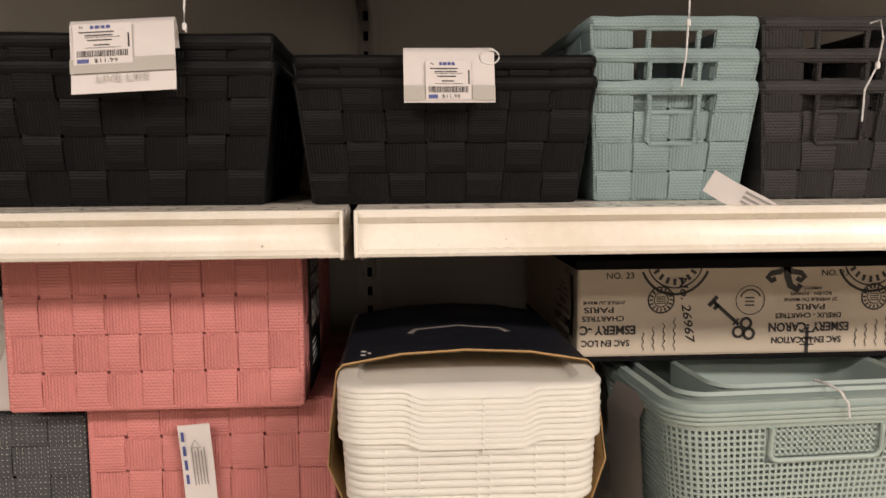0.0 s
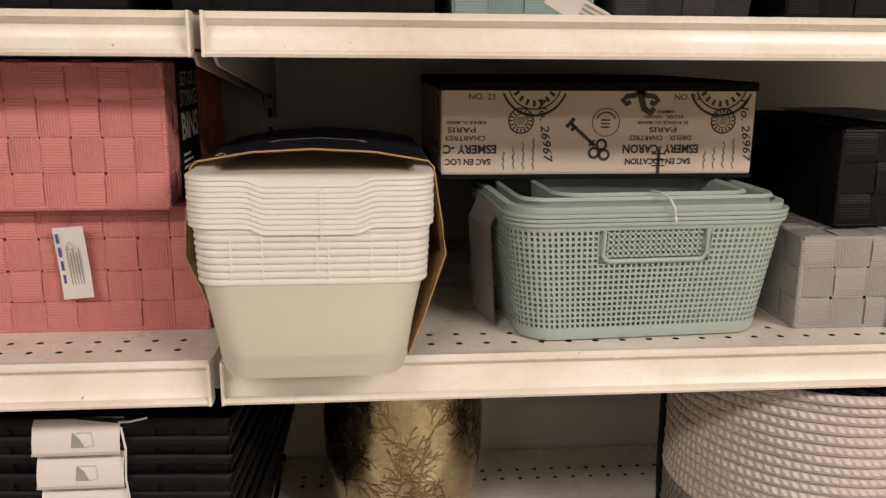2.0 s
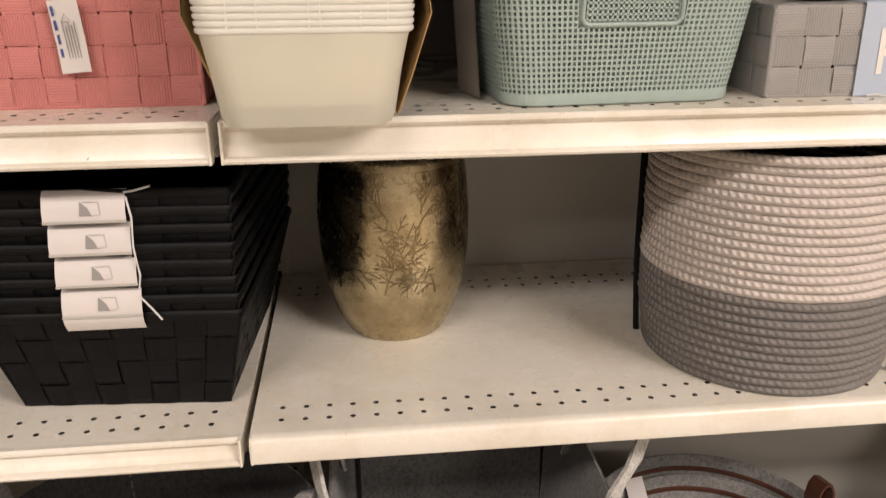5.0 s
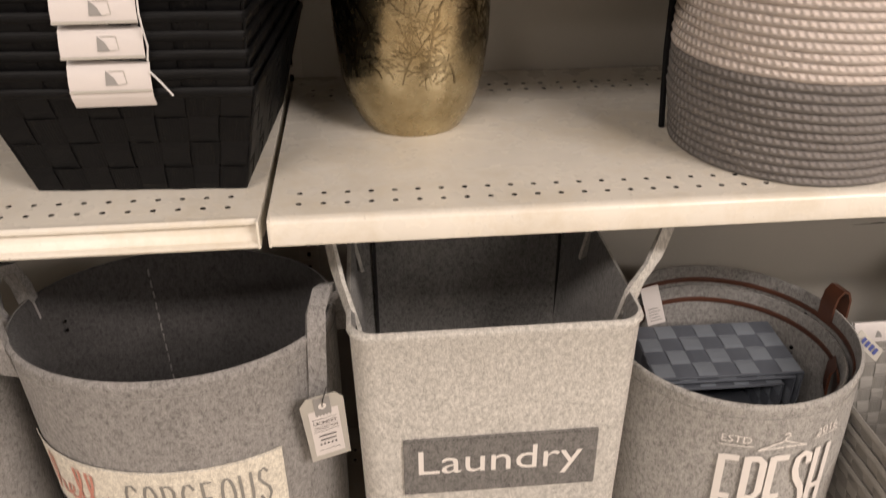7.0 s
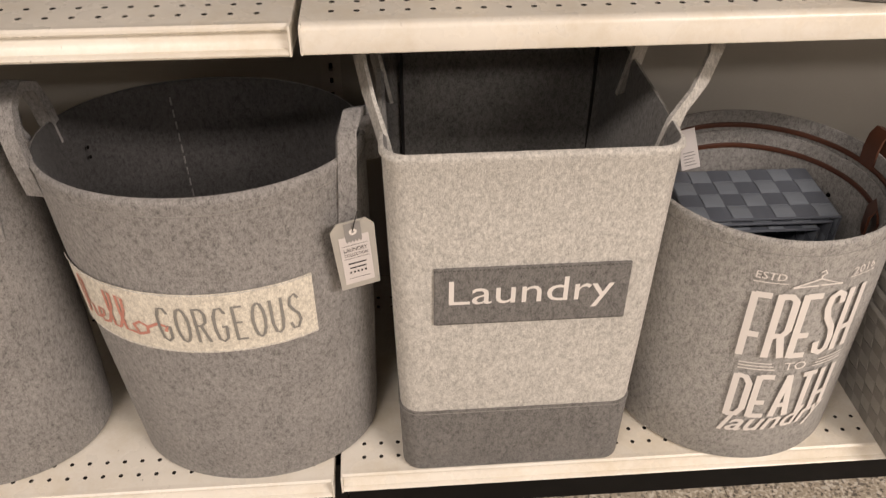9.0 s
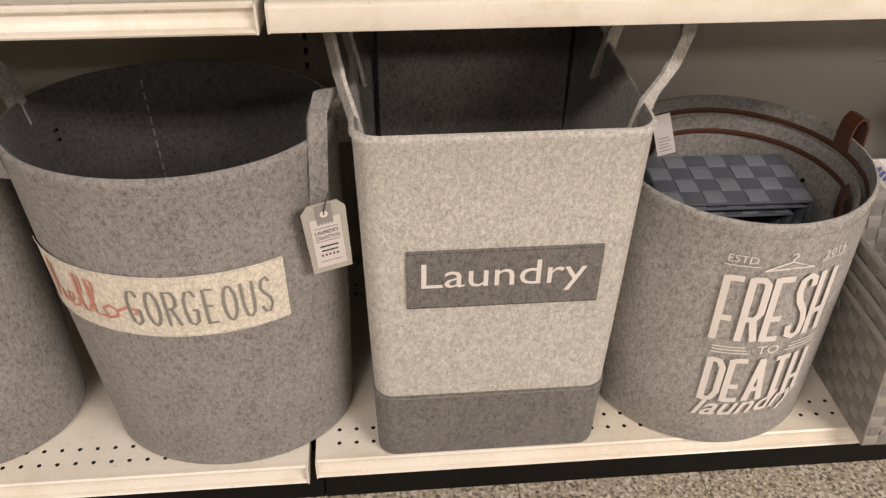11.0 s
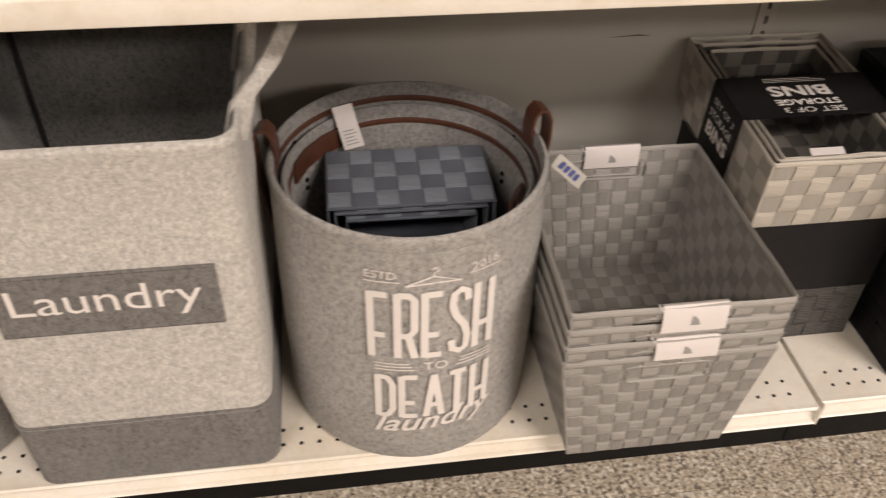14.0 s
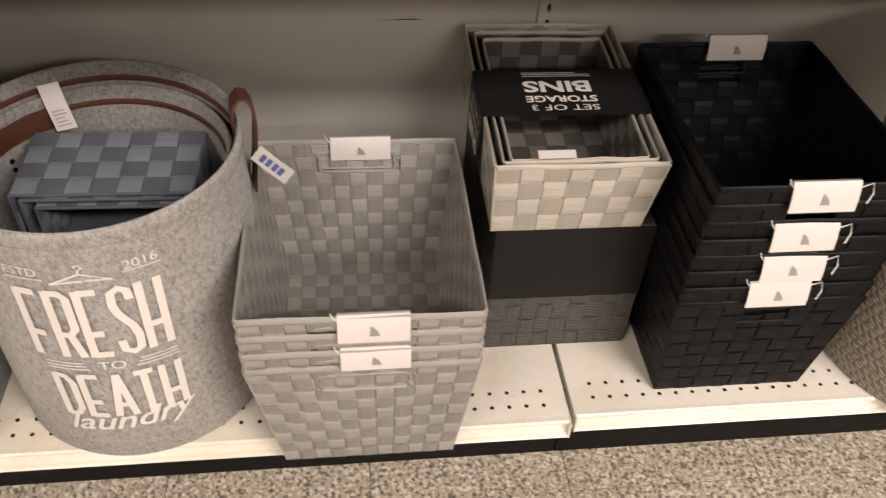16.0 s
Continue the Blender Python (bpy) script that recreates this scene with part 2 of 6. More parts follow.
CARD_GREY = plain("grey_card", (0.42, 0.40, 0.36), 0.6, 0, 0.06)
CARD_BLUE = plain("pale_blue_card", (0.42, 0.48, 0.58), 0.45, 0, 0.06)
CARD_BLACK = plain("black_card", (0.010, 0.0095, 0.010), 0.5, 0, 0.2, gloss=0.2)
CARD_NAVY = plain("dark_navy_card", (0.013, 0.014, 0.020), 0.42, 0, 0.2, gloss=0.3)
KRAFT = plain("kraft_card", (0.46, 0.29, 0.125), 0.75, 0, 0.12)
TAUPE = plain("taupe_card", (0.26, 0.23, 0.205), 0.6, 0, 0.1)
INK = plain("dark_ink", (0.03, 0.027, 0.026), 0.6, 0, 0.2)
INK_GREY = plain("grey_ink", (0.28, 0.27, 0.26), 0.6, 0, 0.15)
INK_BLUE = plain("blue_ink", (0.06, 0.08, 0.26), 0.5, 0, 0.15)
INK_WHITE = plain("white_print", (0.74, 0.70, 0.66), 0.55, 0, 0.08)
INK_PINK = plain("pink_thread", (0.60, 0.27, 0.21), 0.7, 0, 0.1)
THREAD = plain("grey_thread", (0.25, 0.24, 0.22), 0.8, 0, 0.15)
CREAM = plain("cream_canvas", (0.57, 0.49, 0.385), 0.85, 0, 0.10, 14.0, 900.0, 0.4)
BLACKCLOTH = plain("black_cloth", (0.009, 0.0085, 0.009), 0.9, 0, 0.3, 12.0, 800.0, 0.4, gloss=0.1)
NYLON = plain("nylon_cord", (0.72, 0.71, 0.70), 0.35)
MILKY_BODY = frosted("milky_body_plastic", (0.97, 0.945, 0.84), 0.36, 0.40, 0.30)
MILKY = frosted("milky_plastic", (0.97, 0.955, 0.90), 0.06, 0.30)
SAGE = plain("sage_plastic", (0.34, 0.415, 0.385), 0.42, 0, 0.05, 8.0, 500.0, 0.05)
GILT = gilt()
CORAL = plain("polished_coral_relief", (0.27, 0.215, 0.125), 0.18, 1.0, 0.2, 30.0)
ROPE_WHITE = cord("white_cotton_rope", (0.60, 0.535, 0.49))
ROPE_GREY = cord("grey_cotton_rope", (0.20, 0.185, 0.175))
LEATHER = plain("brown_leather", (0.085, 0.032, 0.018), 0.38, 0, 0.25, 25.0, 260.0, 0.3)
LAMPGLOW = plain("lamp_body", (0.8, 0.8, 0.78), 0.5)


# ---- mesh helpers ----
class Geo:
    """Vertices, faces and strip coordinates of one mesh."""

    def __init__(self):
        self.v, self.f, self.uv, self.m = [], [], [], []

    def add(self, verts, faces, uvs=None, m=0):
        k = len(self.v)
        self.v.extend(tuple(p) for p in verts)
        self.uv.extend(uvs if uvs is not None else [(p[0] + p[1], p[2]) for p in verts])
        for q in faces:
            self.f.append(tuple(k + i for i in q))
            self.m.append(m)
        return self

    def quad(self, a, b, c, d, m=0):
        return self.add((a, b, c, d), ((0, 1, 2, 3),), None, m)

    def box(self, x0, x1, y0, y1, z0, z1, b=0.0, m=0, at=None):
        """A box with its edges cut by b, placed by the matrix at."""
        cx, cy, cz, hx, hy, hz = (x0 + x1) / 2, (y0 + y1) / 2, (z0 + z1) / 2, (x1 - x0) / 2, (y1 - y0) / 2, (z1 - z0) / 2
        b = min(b, hx * 0.9, hy * 0.9, hz * 0.9)
        if b <= 0:
            vs = [(cx + sx * hx, cy + sy * hy, cz + sz * hz) for sz in (-1, 1) for sy in (-1, 1) for sx in (-1, 1)]
            fs = [(0, 2, 3, 1), (4, 5, 7, 6), (0, 1, 5, 4), (2, 6, 7, 3), (0, 4, 6, 2), (1, 3, 7, 5)]
        else:
            bm = bmesh.new()
            bmesh.ops.create_cube(bm, size=1.0)
            for w in bm.verts:
                w.co = Vector((cx + w.co.x * 2 * hx, cy + w.co.y * 2 * hy, cz + w.co.z * 2 * hz))
            bmesh.ops.bevel(bm, geom=list(bm.edges), offset=b, segments=2, profile=0.5, affect="EDGES")
            bm.verts.index_update()
            vs, fs = [tuple(w.co) for w in bm.verts], [tuple(w.index for w in q.verts) for q in bm.faces]
            bm.free()
        if at is not None:
            vs = [tuple(at @ Vector(p)) for p in vs]
        return self.add(vs, fs, None, m)

    def tube(self, path, r, n=6, closed=False, flat=1.0, up=(0, 0, 1)):
        """A round or flattened cord along a path."""
        pts = [Vector(p) for p in path]
        k, rings = len(pts), []
        for i, p in enumerate(pts):
            a = pts[(i - 1) % k] if closed or i else pts[0]
            b = pts[(i + 1) % k] if closed or i < k - 1 else pts[-1]
            d = (b - a).normalized()
            s = d.cross(Vector(up))
            s = s.normalized() if s.length > 1e-4 else d.cross(Vector((1, 0, 0))).normalized()
            t = s.cross(d).normalized()
            rings.append([p + s * (r * flat * math.cos(q)) + t * (r * math.sin(q)) for q in (2 * math.pi * j / n for j in range(n))])
        vs = [w for ring in rings for w in ring]
        fs = [(i * n + j, i * n + (j + 1) % n, ((i + 1) % k) * n + (j + 1) % n, ((i + 1) % k) * n + j) for i in range(k if closed else k - 1) for j in range(n)]
        if not closed:
            fs += [tuple(range(n))[::-1], tuple((k - 1) * n + j for j in range(n))]
        return self.add(vs, fs)

    def ribbon(self, path, width, thick, across, m=0):
        """A flat strap along a path; across: the way of its width at every point."""
        pts, w = [Vector(p) for p in path], Vector(across).normalized() * (width / 2)
        vs, fs, k = [], [], len(pts)
        for i, p in enumerate(pts):
            d = (pts[min(i + 1, k - 1)] - pts[max(i - 1, 0)]).normalized()
            nrm = d.cross(w).normalized() * (thick / 2)
            vs += [p - w - nrm, p + w - nrm, p + w + nrm, p - w + nrm]
        for i in range(k - 1):
            for j in range(4):
                fs.append((i * 4 + j, i * 4 + (j + 1) % 4, i * 4 + 4 + (j + 1) % 4, i * 4 + 4 + j))
        fs += [(3, 2, 1, 0), tuple(4 * (k - 1) + j for j in range(4))]
        return self.add(vs, fs, None, m)

    def loft(self, rings, closed=True, cap0=False, cap1=False, m=0):
        """Skin over rings of points, all with the same count."""
        n, k = len(rings[0]), len(rings)
        vs, uvs = [], []
        for ring in rings:
            run = 0.0
            for j, p in enumerate(ring):
                run += (Vector(p) - Vector(ring[j - 1])).length if j else 0
                uvs.append((run, p[2]))
                vs.append(p)
        fs = [(i * n + j, i * n + (j + 1) % n, (i + 1) * n + (j + 1) % n, (i + 1) * n + j) for i in range(k - 1) for j in range(n if closed else n - 1)]
        if cap0:
            fs.append(tuple(range(n))[::-1])
        if cap1:
            fs.append(tuple((k - 1) * n + j for j in range(n)))
        return self.add(vs, fs, uvs, m)

    def mesh(self, name, mats, smooth=None):
        me = bpy.data.meshes.new(name)
        me.from_pydata(self.v, [], self.f)
        for q in mats:
            me.materials.append(q)
        layer = me.uv_layers.new(name="UVMap")
        idx = np.empty(len(me.loops), np.int32)
        me.loops.foreach_get("vertex_index", idx)
        layer.data.foreach_set("uv", np.array(self.uv, np.float32)[idx].ravel())
        me.polygons.foreach_set("material_index", np.array(self.m, np.int32))
        if smooth is not None:
            me.shade_smooth()
            me.set_sharp_from_angle(angle=radians(smooth))
        me.update()
        return me


def thing(name, label, category, at=None, group="", kind=""):
    ob = tagged(new(name), label, category, group, kind)
    ob.empty_display_size = 0.05
    if at is not None:
        ob.matrix_world = at
    return ob


def part(name, geo, material, parent=None, label="", smooth=None):
    mats = material if isinstance(material, (list, tuple)) else [material]
    ob = new(name, geo.mesh(name, mats, smooth))
    if parent is not None:
        ob.parent = parent
    if label:
        tagged(ob, label)
    return ob


def setting(name, geo, material, label, smooth=None):
    ob = part(name, geo, material, None, "", smooth)
    return tagged(ob, label, name.split("_")[0], "", "structure")


def rrect(x0, x1, y0, y1, z, r, n=6, front=0):
    """A rounded rectangle, counter-clockwise from the front left."""
    r = min(r, (x1 - x0) / 2 - 1e-4, (y1 - y0) / 2 - 1e-4)
    out = []
    for cx, cy, a0 in ((x0 + r, y0 + r, 180), (x1 - r, y0 + r, 270), (x1 - r, y1 - r, 0), (x0 + r, y1 - r, 90)):
        for i in range(n + 1):
            a = radians(a0 + 90 * i / n)
            out.append((cx + r * math.cos(a), cy + r * math.sin(a), z))
        if a0 == 180:
            out += [(x0 + r + (x1 - x0 - 2 * r) * (i + 1) / (front + 1), y0, z) for i in range(front)]
    return out


def oval(cx, cy, rx, ry, z, n=64):
    return [(cx + rx * math.cos(2 * math.pi * i / n), cy + ry * math.sin(2 * math.pi * i / n), z) for i in range(n)]


FONT_CACHE = {}


def letters(text, bold=0.0):
    """The flat outline of a text in the built-in font, one unit high, centred: vertices and faces."""
    key = (text, bold)
    if key not in FONT_CACHE:
        cu = bpy.data.curves.new("writing", "FONT")
        cu.body, cu.resolution_u, cu.fill_mode, cu.offset = text, 3, "FRONT", bold
        ob = new("writing", cu)
        bpy.context.view_layer.update()
        me = ob.evaluated_get(bpy.context.evaluated_depsgraph_get()).to_mesh()
        vs = np.array([tuple(w.co) for w in me.vertices])
        fs = [tuple(q.vertices) for q in me.polygons]
        bpy.data.objects.remove(ob)
        bpy.data.curves.remove(cu)
        lo, hi = vs.min(0), vs.max(0)
        vs[:, 0] = (vs[:, 0] - (lo[0] + hi[0]) / 2) / (hi[1] - lo[1])
        vs[:, 1] = (vs[:, 1] - (lo[1] + hi[1]) / 2) / (hi[1] - lo[1])
        FONT_CACHE[key] = (vs, fs, (hi[0] - lo[0]) / (hi[1] - lo[1]))
    return FONT_CACHE[key]


def write(geo, text, place, cx, cz, width, height, slant=0.0, turn=0.0, m=0, bold=0.0):
    """Lays a text into geo through place(x, z); it is width by height about (cx, cz), turned by degrees."""
    vs, fs, ratio = letters(text, bold)
    kx, c, s = width / ratio, math.cos(radians(turn)), math.sin(radians(turn))
    pts = []
    for x, y, _ in vs:
        a, b = x * kx + slant * y * height, y * height
        pts.append(place(cx + a * c - b * s, cz + a * s + b * c))
    geo.add(pts, fs, None, m)


def bar(geo, place, x0, x1, z0, z1, m=0, n=1):
    for i in range(n):
        a, b = x0 + (x1 - x0) * i / n, x0 + (x1 - x0) * (i + 1) / n
        geo.add([place(a, z0), place(b, z0), place(b, z1), place(a, z1)], [(0, 1, 2, 3)], None, m)


def ring(geo, place, cx, cz, r0, r1, a0=0, a1=360, n=28, m=0):
    vs, fs = [], []
    for i in range(n + 1):
        a = radians(a0 + (a1 - a0) * i / n)
        vs += [place(cx + r0 * math.cos(a), cz + r0 * math.sin(a)), place(cx + r1 * math.cos(a), cz + r1 * math.sin(a))]
        if i:
            fs.append((2 * i - 2, 2 * i - 1, 2 * i + 1, 2 * i))
    geo.add(vs, fs, None, m)


def stroke(geo, place, pts, w, m=0):
    """A pen line of width w through points (x, z)."""
    vs, fs, k = [], [], len(pts)
    for i, (x, z) in enumerate(pts):
        a, b = pts[max(i - 1, 0)], pts[min(i + 1, k - 1)]
        dx, dz = b[0] - a[0], b[1] - a[1]
        d = math.hypot(dx, dz) or 1
        ox, oz = -dz / d * w / 2, dx / d * w / 2
        vs += [place(x + ox, z + oz), place(x - ox, z - oz)]
        if i:
            fs.append((2 * i - 2, 2 * i - 1, 2 * i + 1, 2 * i))
    geo.add(vs, fs, None, m)


def face_plane(y, lift=0.0006):
    return lambda x, z: (x, y - lift, z)


# ---- woven baskets ----
def strap(at, line, span, width, sign0, amp, web, parent, rng):
    """One flat strap that runs over and under; at(s, e, h): a point s cells along it, e across it (0 to 1), h outwards."""
    a, b = span
    g, rows, uvs = Geo(), [], []
    lift, skew = rng.uniform(-0.15, 0.2) * amp, rng.uniform(-0.022, 0.022)
    half = 0.00045
    steps = (b - a) * 4
    for k in range(steps + 1):
        s = a + k / 4
        cell = min(int(s), b - 1)
        sign = 1 if (cell + sign0) % 2 == 0 else -1
        h = amp * sign * min(1.0, 1.5 * math.sin(math.pi * (s - cell))) + lift
        for e, d in ((0.04 + skew, -half), (0.96 + skew, -half), (0.96 + skew, half), (0.04 + skew, half)):
            rows.append(at(s, e, h + d))
            uvs.append((e * width[0], s * width[1]))
    fs = [(4 * k + j, 4 * k + (j + 1) % 4, 4 * k + 4 + (j + 1) % 4, 4 * k + 4 + j) for k in range(steps) for j in range(4)]
    fs += [(3, 2, 1, 0), tuple(4 * steps + j for j in range(4))]
    g.add(rows, fs, uvs)
    return part("strap", g, web, parent)


def runs(n, shut):
    """The stretches of 0..n that are not shut."""
    out, start = [], None
    for k in range(n + 1):
        if k < n and k not in shut:
            start = k if start is None else start
        elif start is not None:
            out.append((start, k))
            start = None
    return out


def weave(parent, bl, br, tr, tl, nu, nv, out, phase, amp, hole, rng, web, weft=None):
    """A wall of straps over and under each other; hole: (u0, u1, v0, v1) left open."""
    bl, br, tr, tl, out = Vector(bl), Vector(br), Vector(tr), Vector(tl), Vector(out).normalized()

    def spot(u, v, h):
        return (bl * (1 - u) + br * u) * (1 - v) + (tl * (1 - u) + tr * u) * v + out * h

    wide, high = (br - bl).length / nu, (tl - bl).length / nv
    open_at = {(i, j) for i in range(nu) for j in range(nv) if hole and hole[0] < (i + 0.5) / nu < hole[1] and hole[2] < (j + 0.5) / nv < hole[3]}
    for i in range(nu):
        for span in runs(nv, {j for j in range(nv) if (i, j) in open_at}):
            strap(lambda s, e, h: spot((i + e) / nu, s / nv, h), i, span, (wide, high), i + phase, amp, web, parent, rng)
    for j in range(nv):
        for span in runs(nu, {i for i in range(nu) if (i, j) in open_at}):
            strap(lambda s, e, h: spot(s / nu, (j + 1 - e) / nv, h), j, span, (high, wide), j + phase + 1, amp, weft or web, parent, rng)


def rim_loop(x0, x1, y0, y1, z, r, rng, n=7):
    """A folded edge round a rectangle, a little uneven."""
    cs = ((x0, y0), (x1, y0), (x1, y1), (x0, y1))
    pts = []
    for k in range(4):
        (ax, ay), (bx, by) = cs[k], cs[(k + 1) % 4]
        for i in range(n):
            t = 0.012 + 0.976 * i / (n - 1)
            w = rng.uniform(-0.0009, 0.0009) if 0 < i < n - 1 else 0
            pts.append((ax + (bx - ax) * t + w * 0.6, ay + (by - ay) * t + w * 0.6, z + w))
    return Geo().tube(pts, r, 8, True, 0.48)


def woven_basket(name, label, category, at, bottom, top, h, web, cells, handle=None, woven_base=False, rim=0.006, group="", seed=1, weft=None):
    """An open basket of woven strap. bottom, top: (x0, x1, y0, y1); cells: counts across, deep, up;
    handle: (half width, z0, z1) of the slot in the front and back walls."""
    ob = thing(name, label, category, at, group)
    rng = random.Random(seed)
    (a0, a1, b0, b1), (c0, c1, d0, d1) = bottom, top
    nx, ny, nz = cells
    walls = (((a0, b0), (a1, b0), (c1, d0), (c0, d0), (0, -1, 0), nx, True), ((a1, b0), (a1, b1), (c1, d1), (c1, d0), (1, 0, 0), ny, False),
             ((a1, b1), (a0, b1), (c0, d1), (c1, d1), (0, 1, 0), nx, True), ((a0, b1), (a0, b0), (c0, d0), (c0, d1), (-1, 0, 0), ny, False))
    for k, (p, q, r, s, out, nu, slot) in enumerate(walls):
        hole = None
        if handle and slot:
            w = (a1 - a0 + c1 - c0) / 2
            hole = (0.5 - handle[0] / w, 0.5 + handle[0] / w, handle[1] / h, handle[2] / h)
        weave(ob, (*p, 0.001), (*q, 0.001), (*r, h), (*s, h), nu, nz, out, k % 2, 0.0014 if slot else 0.0007, hole, rng, web, weft)
        if hole:
            lo = [Vector((*p, 0)).lerp(Vector((*q, 0)), u).lerp(Vector((*s, h)).lerp(Vector((*r, h)), u), v) for u, v in
                  ((hole[0], hole[2]), (hole[1], hole[2]), (hole[1], hole[3]), (hole[0], hole[3]))]
            path = [lo[i].lerp(lo[(i + 1) % 4], t) for i in range(4) for t in (0.06, 0.5, 0.94)]
            part("handle_trim", Geo().tube(path, 0.0026, 6, True), web, ob, "", 50)
    if woven_base:
        weave(ob, (a0, b0, 0.004), (a1, b0, 0.004), (a1, b1, 0.004), (a0, b1, 0.004), nx, ny, (0, 0, 1), 0, 0.0008, None, rng, web, weft)
    part("base", Geo().box(a0 + 0.001, a1 - 0.001, b0 + 0.001, b1 - 0.001, 0, 0.0022, 0.0005), web, ob)
    part("rim", rim_loop(c0, c1, d0, d1, h - 0.003, rim, rng), web, ob, "", 50)
    for (px, py), (qx, qy) in zip(((a0, b0), (a1, b0), (a1, b1), (a0, b1)), ((c0, d0), (c1, d0), (c1, d1), (c0, d1))):
        part("corner_seam", Geo().tube([(px, py, 0.002), ((px + qx) / 2, (py + qy) / 2, h / 2), (qx, qy, h - 0.004)], 0.0016, 6), web, ob, "", 50)
    return ob


def nested(first, count, base, pitch, shift=(0, 0), jitter=0.0015):
    """Further baskets set into the first, each a little higher."""
    rng = random.Random(7)
    for k in range(1, count):
        m = base @ pose(shift[0] * k + rng.uniform(-jitter, jitter), shift[1] * k + rng.uniform(-jitter, jitter), pitch * k, 0, 0, rng.uniform(-0.5, 0.5))
        copy_thing(first, m)

# ---- structure ----
WALL_Y, DECK = 0.476, (0.146, 0.832, 1.159, 1.447, 1.735)
setting("wall_north", Geo().box(-6, 8, 0.50, 0.62, 0, 3.4), PLASTER, "plain painted store wall behind the shelving")
# Unseen closing walls; the south one is set far off to cut bounced light
setting("wall_south", Geo().box(-6, 8, -6.62, -6.5, 0, 3.4), PLASTER, "unseen plain wall added across the aisle")
setting("wall_west", Geo().box(-6.12, -6, -6.62, 0.62, 0, 3.4), PLASTER, "plain painted wall closing the aisle")
setting("wall_east", Geo().box(8, 8.12, -6.62, 0.62, 0, 3.4), PLASTER, "plain painted wall closing the aisle")
setting("ceiling", Geo().box(-6.12, 8.12, -6.62, 0.62, 3.4, 3.5), CEIL, "white ceiling board over the aisle")
floor = setting("floor", Geo().box(-6.12, 8.12, -6.62, 0.62, -0.08, -0.003), GROUT, "speckled vinyl tile store floor with dark joints")


def ceiling_light(x, y, share):
    ob = thing("ceiling_light", "white fluorescent strip light under the ceiling", "ceiling light", pose(x, y, 3.4), "aisle lights")
    part("housing", Geo().box(-0.62, 0.62, -0.30, 0.30, -0.06, 0, 0.006), LAMPGLOW, ob)
    strip_lamp(x, y, 3.32, share)


for lx, ly in ((-2.5, -2.8), (-1.1, -2.8), (2.3, -2.8), (3.7, -2.8), (-1.8, -4.7), (3.0, -4.7), (4.4, -4.7)):
    ceiling_light(lx, ly, (1.12 if ly > -3 else 0.75) * (0.88 if lx < 0 else 1.72))


def shelf_deck(x0, x1, front, top, lip, flat):
    """A pressed-steel deck: plate with two rows of punched holes, and a price rail or plain face along the front."""
    ob = thing("shelf", "off-white enamelled steel shelf with punched holes and front rail", "shelf", None, "gondola shelves")
    g, s, r = Geo(), 0.0254, 0.0033
    n = int((x1 - x0 - 0.02) / s)
    ox, ya, yb = x0 + ((x1 - x0) - n * s) / 2, front + 0.022, front + 0.0235 + 2 * s
    ya = yb - 2 * s
    rows = [(ya + s * k, ya + s * (k + 1)) for k in range(2)]
    back = [(WALL_Y - 0.105, WALL_Y - 0.105 + s), (WALL_Y - 0.105 + s, WALL_Y - 0.105 + 2 * s)]
    for y0, y1 in rows + back:
        for i in range(n):
            a, b = ox + s * i, ox + s * (i + 1)
            cx, cy = (a + b) / 2, (y0 + y1) / 2
            outer = [(a, y0), (cx, y0), (b, y0), (b, cy), (b, y1), (cx, y1), (a, y1), (a, cy)]
            vs = [(p, q, top) for p, q in outer]
            inner = [(cx + r * math.cos(radians(225 + 45 * k)), cy + r * math.sin(radians(225 + 45 * k))) for k in range(8)]
            vs += [(p, q, top) for p, q in inner] + [(p, q, top - 0.004) for p, q in inner]
            g.add(vs, [(k, (k + 1) % 8, 8 + (k + 1) % 8, 8 + k) for k in range(8)])
            # Hole walls and bottoms take the dark colour, as if shaded
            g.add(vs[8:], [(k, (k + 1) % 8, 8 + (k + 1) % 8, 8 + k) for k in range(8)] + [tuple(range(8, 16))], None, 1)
        for a, b in ((x0, ox), (ox + n * s, x1)):
            g.quad((a, y0, top), (b, y0, top), (b, y1, top), (a, y1, top))
    for y0, y1 in ((front + 0.012, ya), (yb, back[0][0]), (back[1][1], WALL_Y - 0.004)):
        g.quad((x0, y0, top), (x1, y0, top), (x1, y1, top), (x0, y1, top))
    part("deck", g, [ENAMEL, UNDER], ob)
    # Plate coloured dark so the holes look into shade
    part("underside", Geo().box(x0 + 0.003, x1 - 0.003, front + 0.02, WALL_Y - 0.007, top - 0.030, top - 0.026), UNDER, ob, "plate under the deck, coloured dark for the hollow's shade")
    z = top - lip
    if flat:
        prof = [(0.012, top), (0.004, top - 0.0005), (0.001, top - 0.003), (0.0, top - 0.006), (0.0, z + 0.003), (0.001, z), (0.010, z), (0.010, z + 0.002)]
    else:
        prof = [(0.014, top), (0.007, top + 0.0005), (0.0045, top - 0.002), (0.0045, top - 0.005), (0.008, top - 0.0075), (0.0125, top - 0.010),
                (0.0125, top - 0.014), (0.009, z + 0.011), (0.006, z + 0.005), (0.001, z + 0.0045), (-0.0015, z + 0.002), (0.0, z - 0.0005), (0.010, z - 0.0005), (0.012, z + 0.002)]
    prof = [(front + y, w) for y, w in prof]
    rail = Geo().loft([[(x0 + (x1 - x0) * i / 6, y, w) for y, w in prof] for i in range(7)], False)
    part("front_rail", rail, ENAMEL, ob, "", 40)
    for e, nm in ((x0, 1), (x1, -1)):
        g = Geo()
        xa, xb = sorted((e, e + nm * 0.0028))
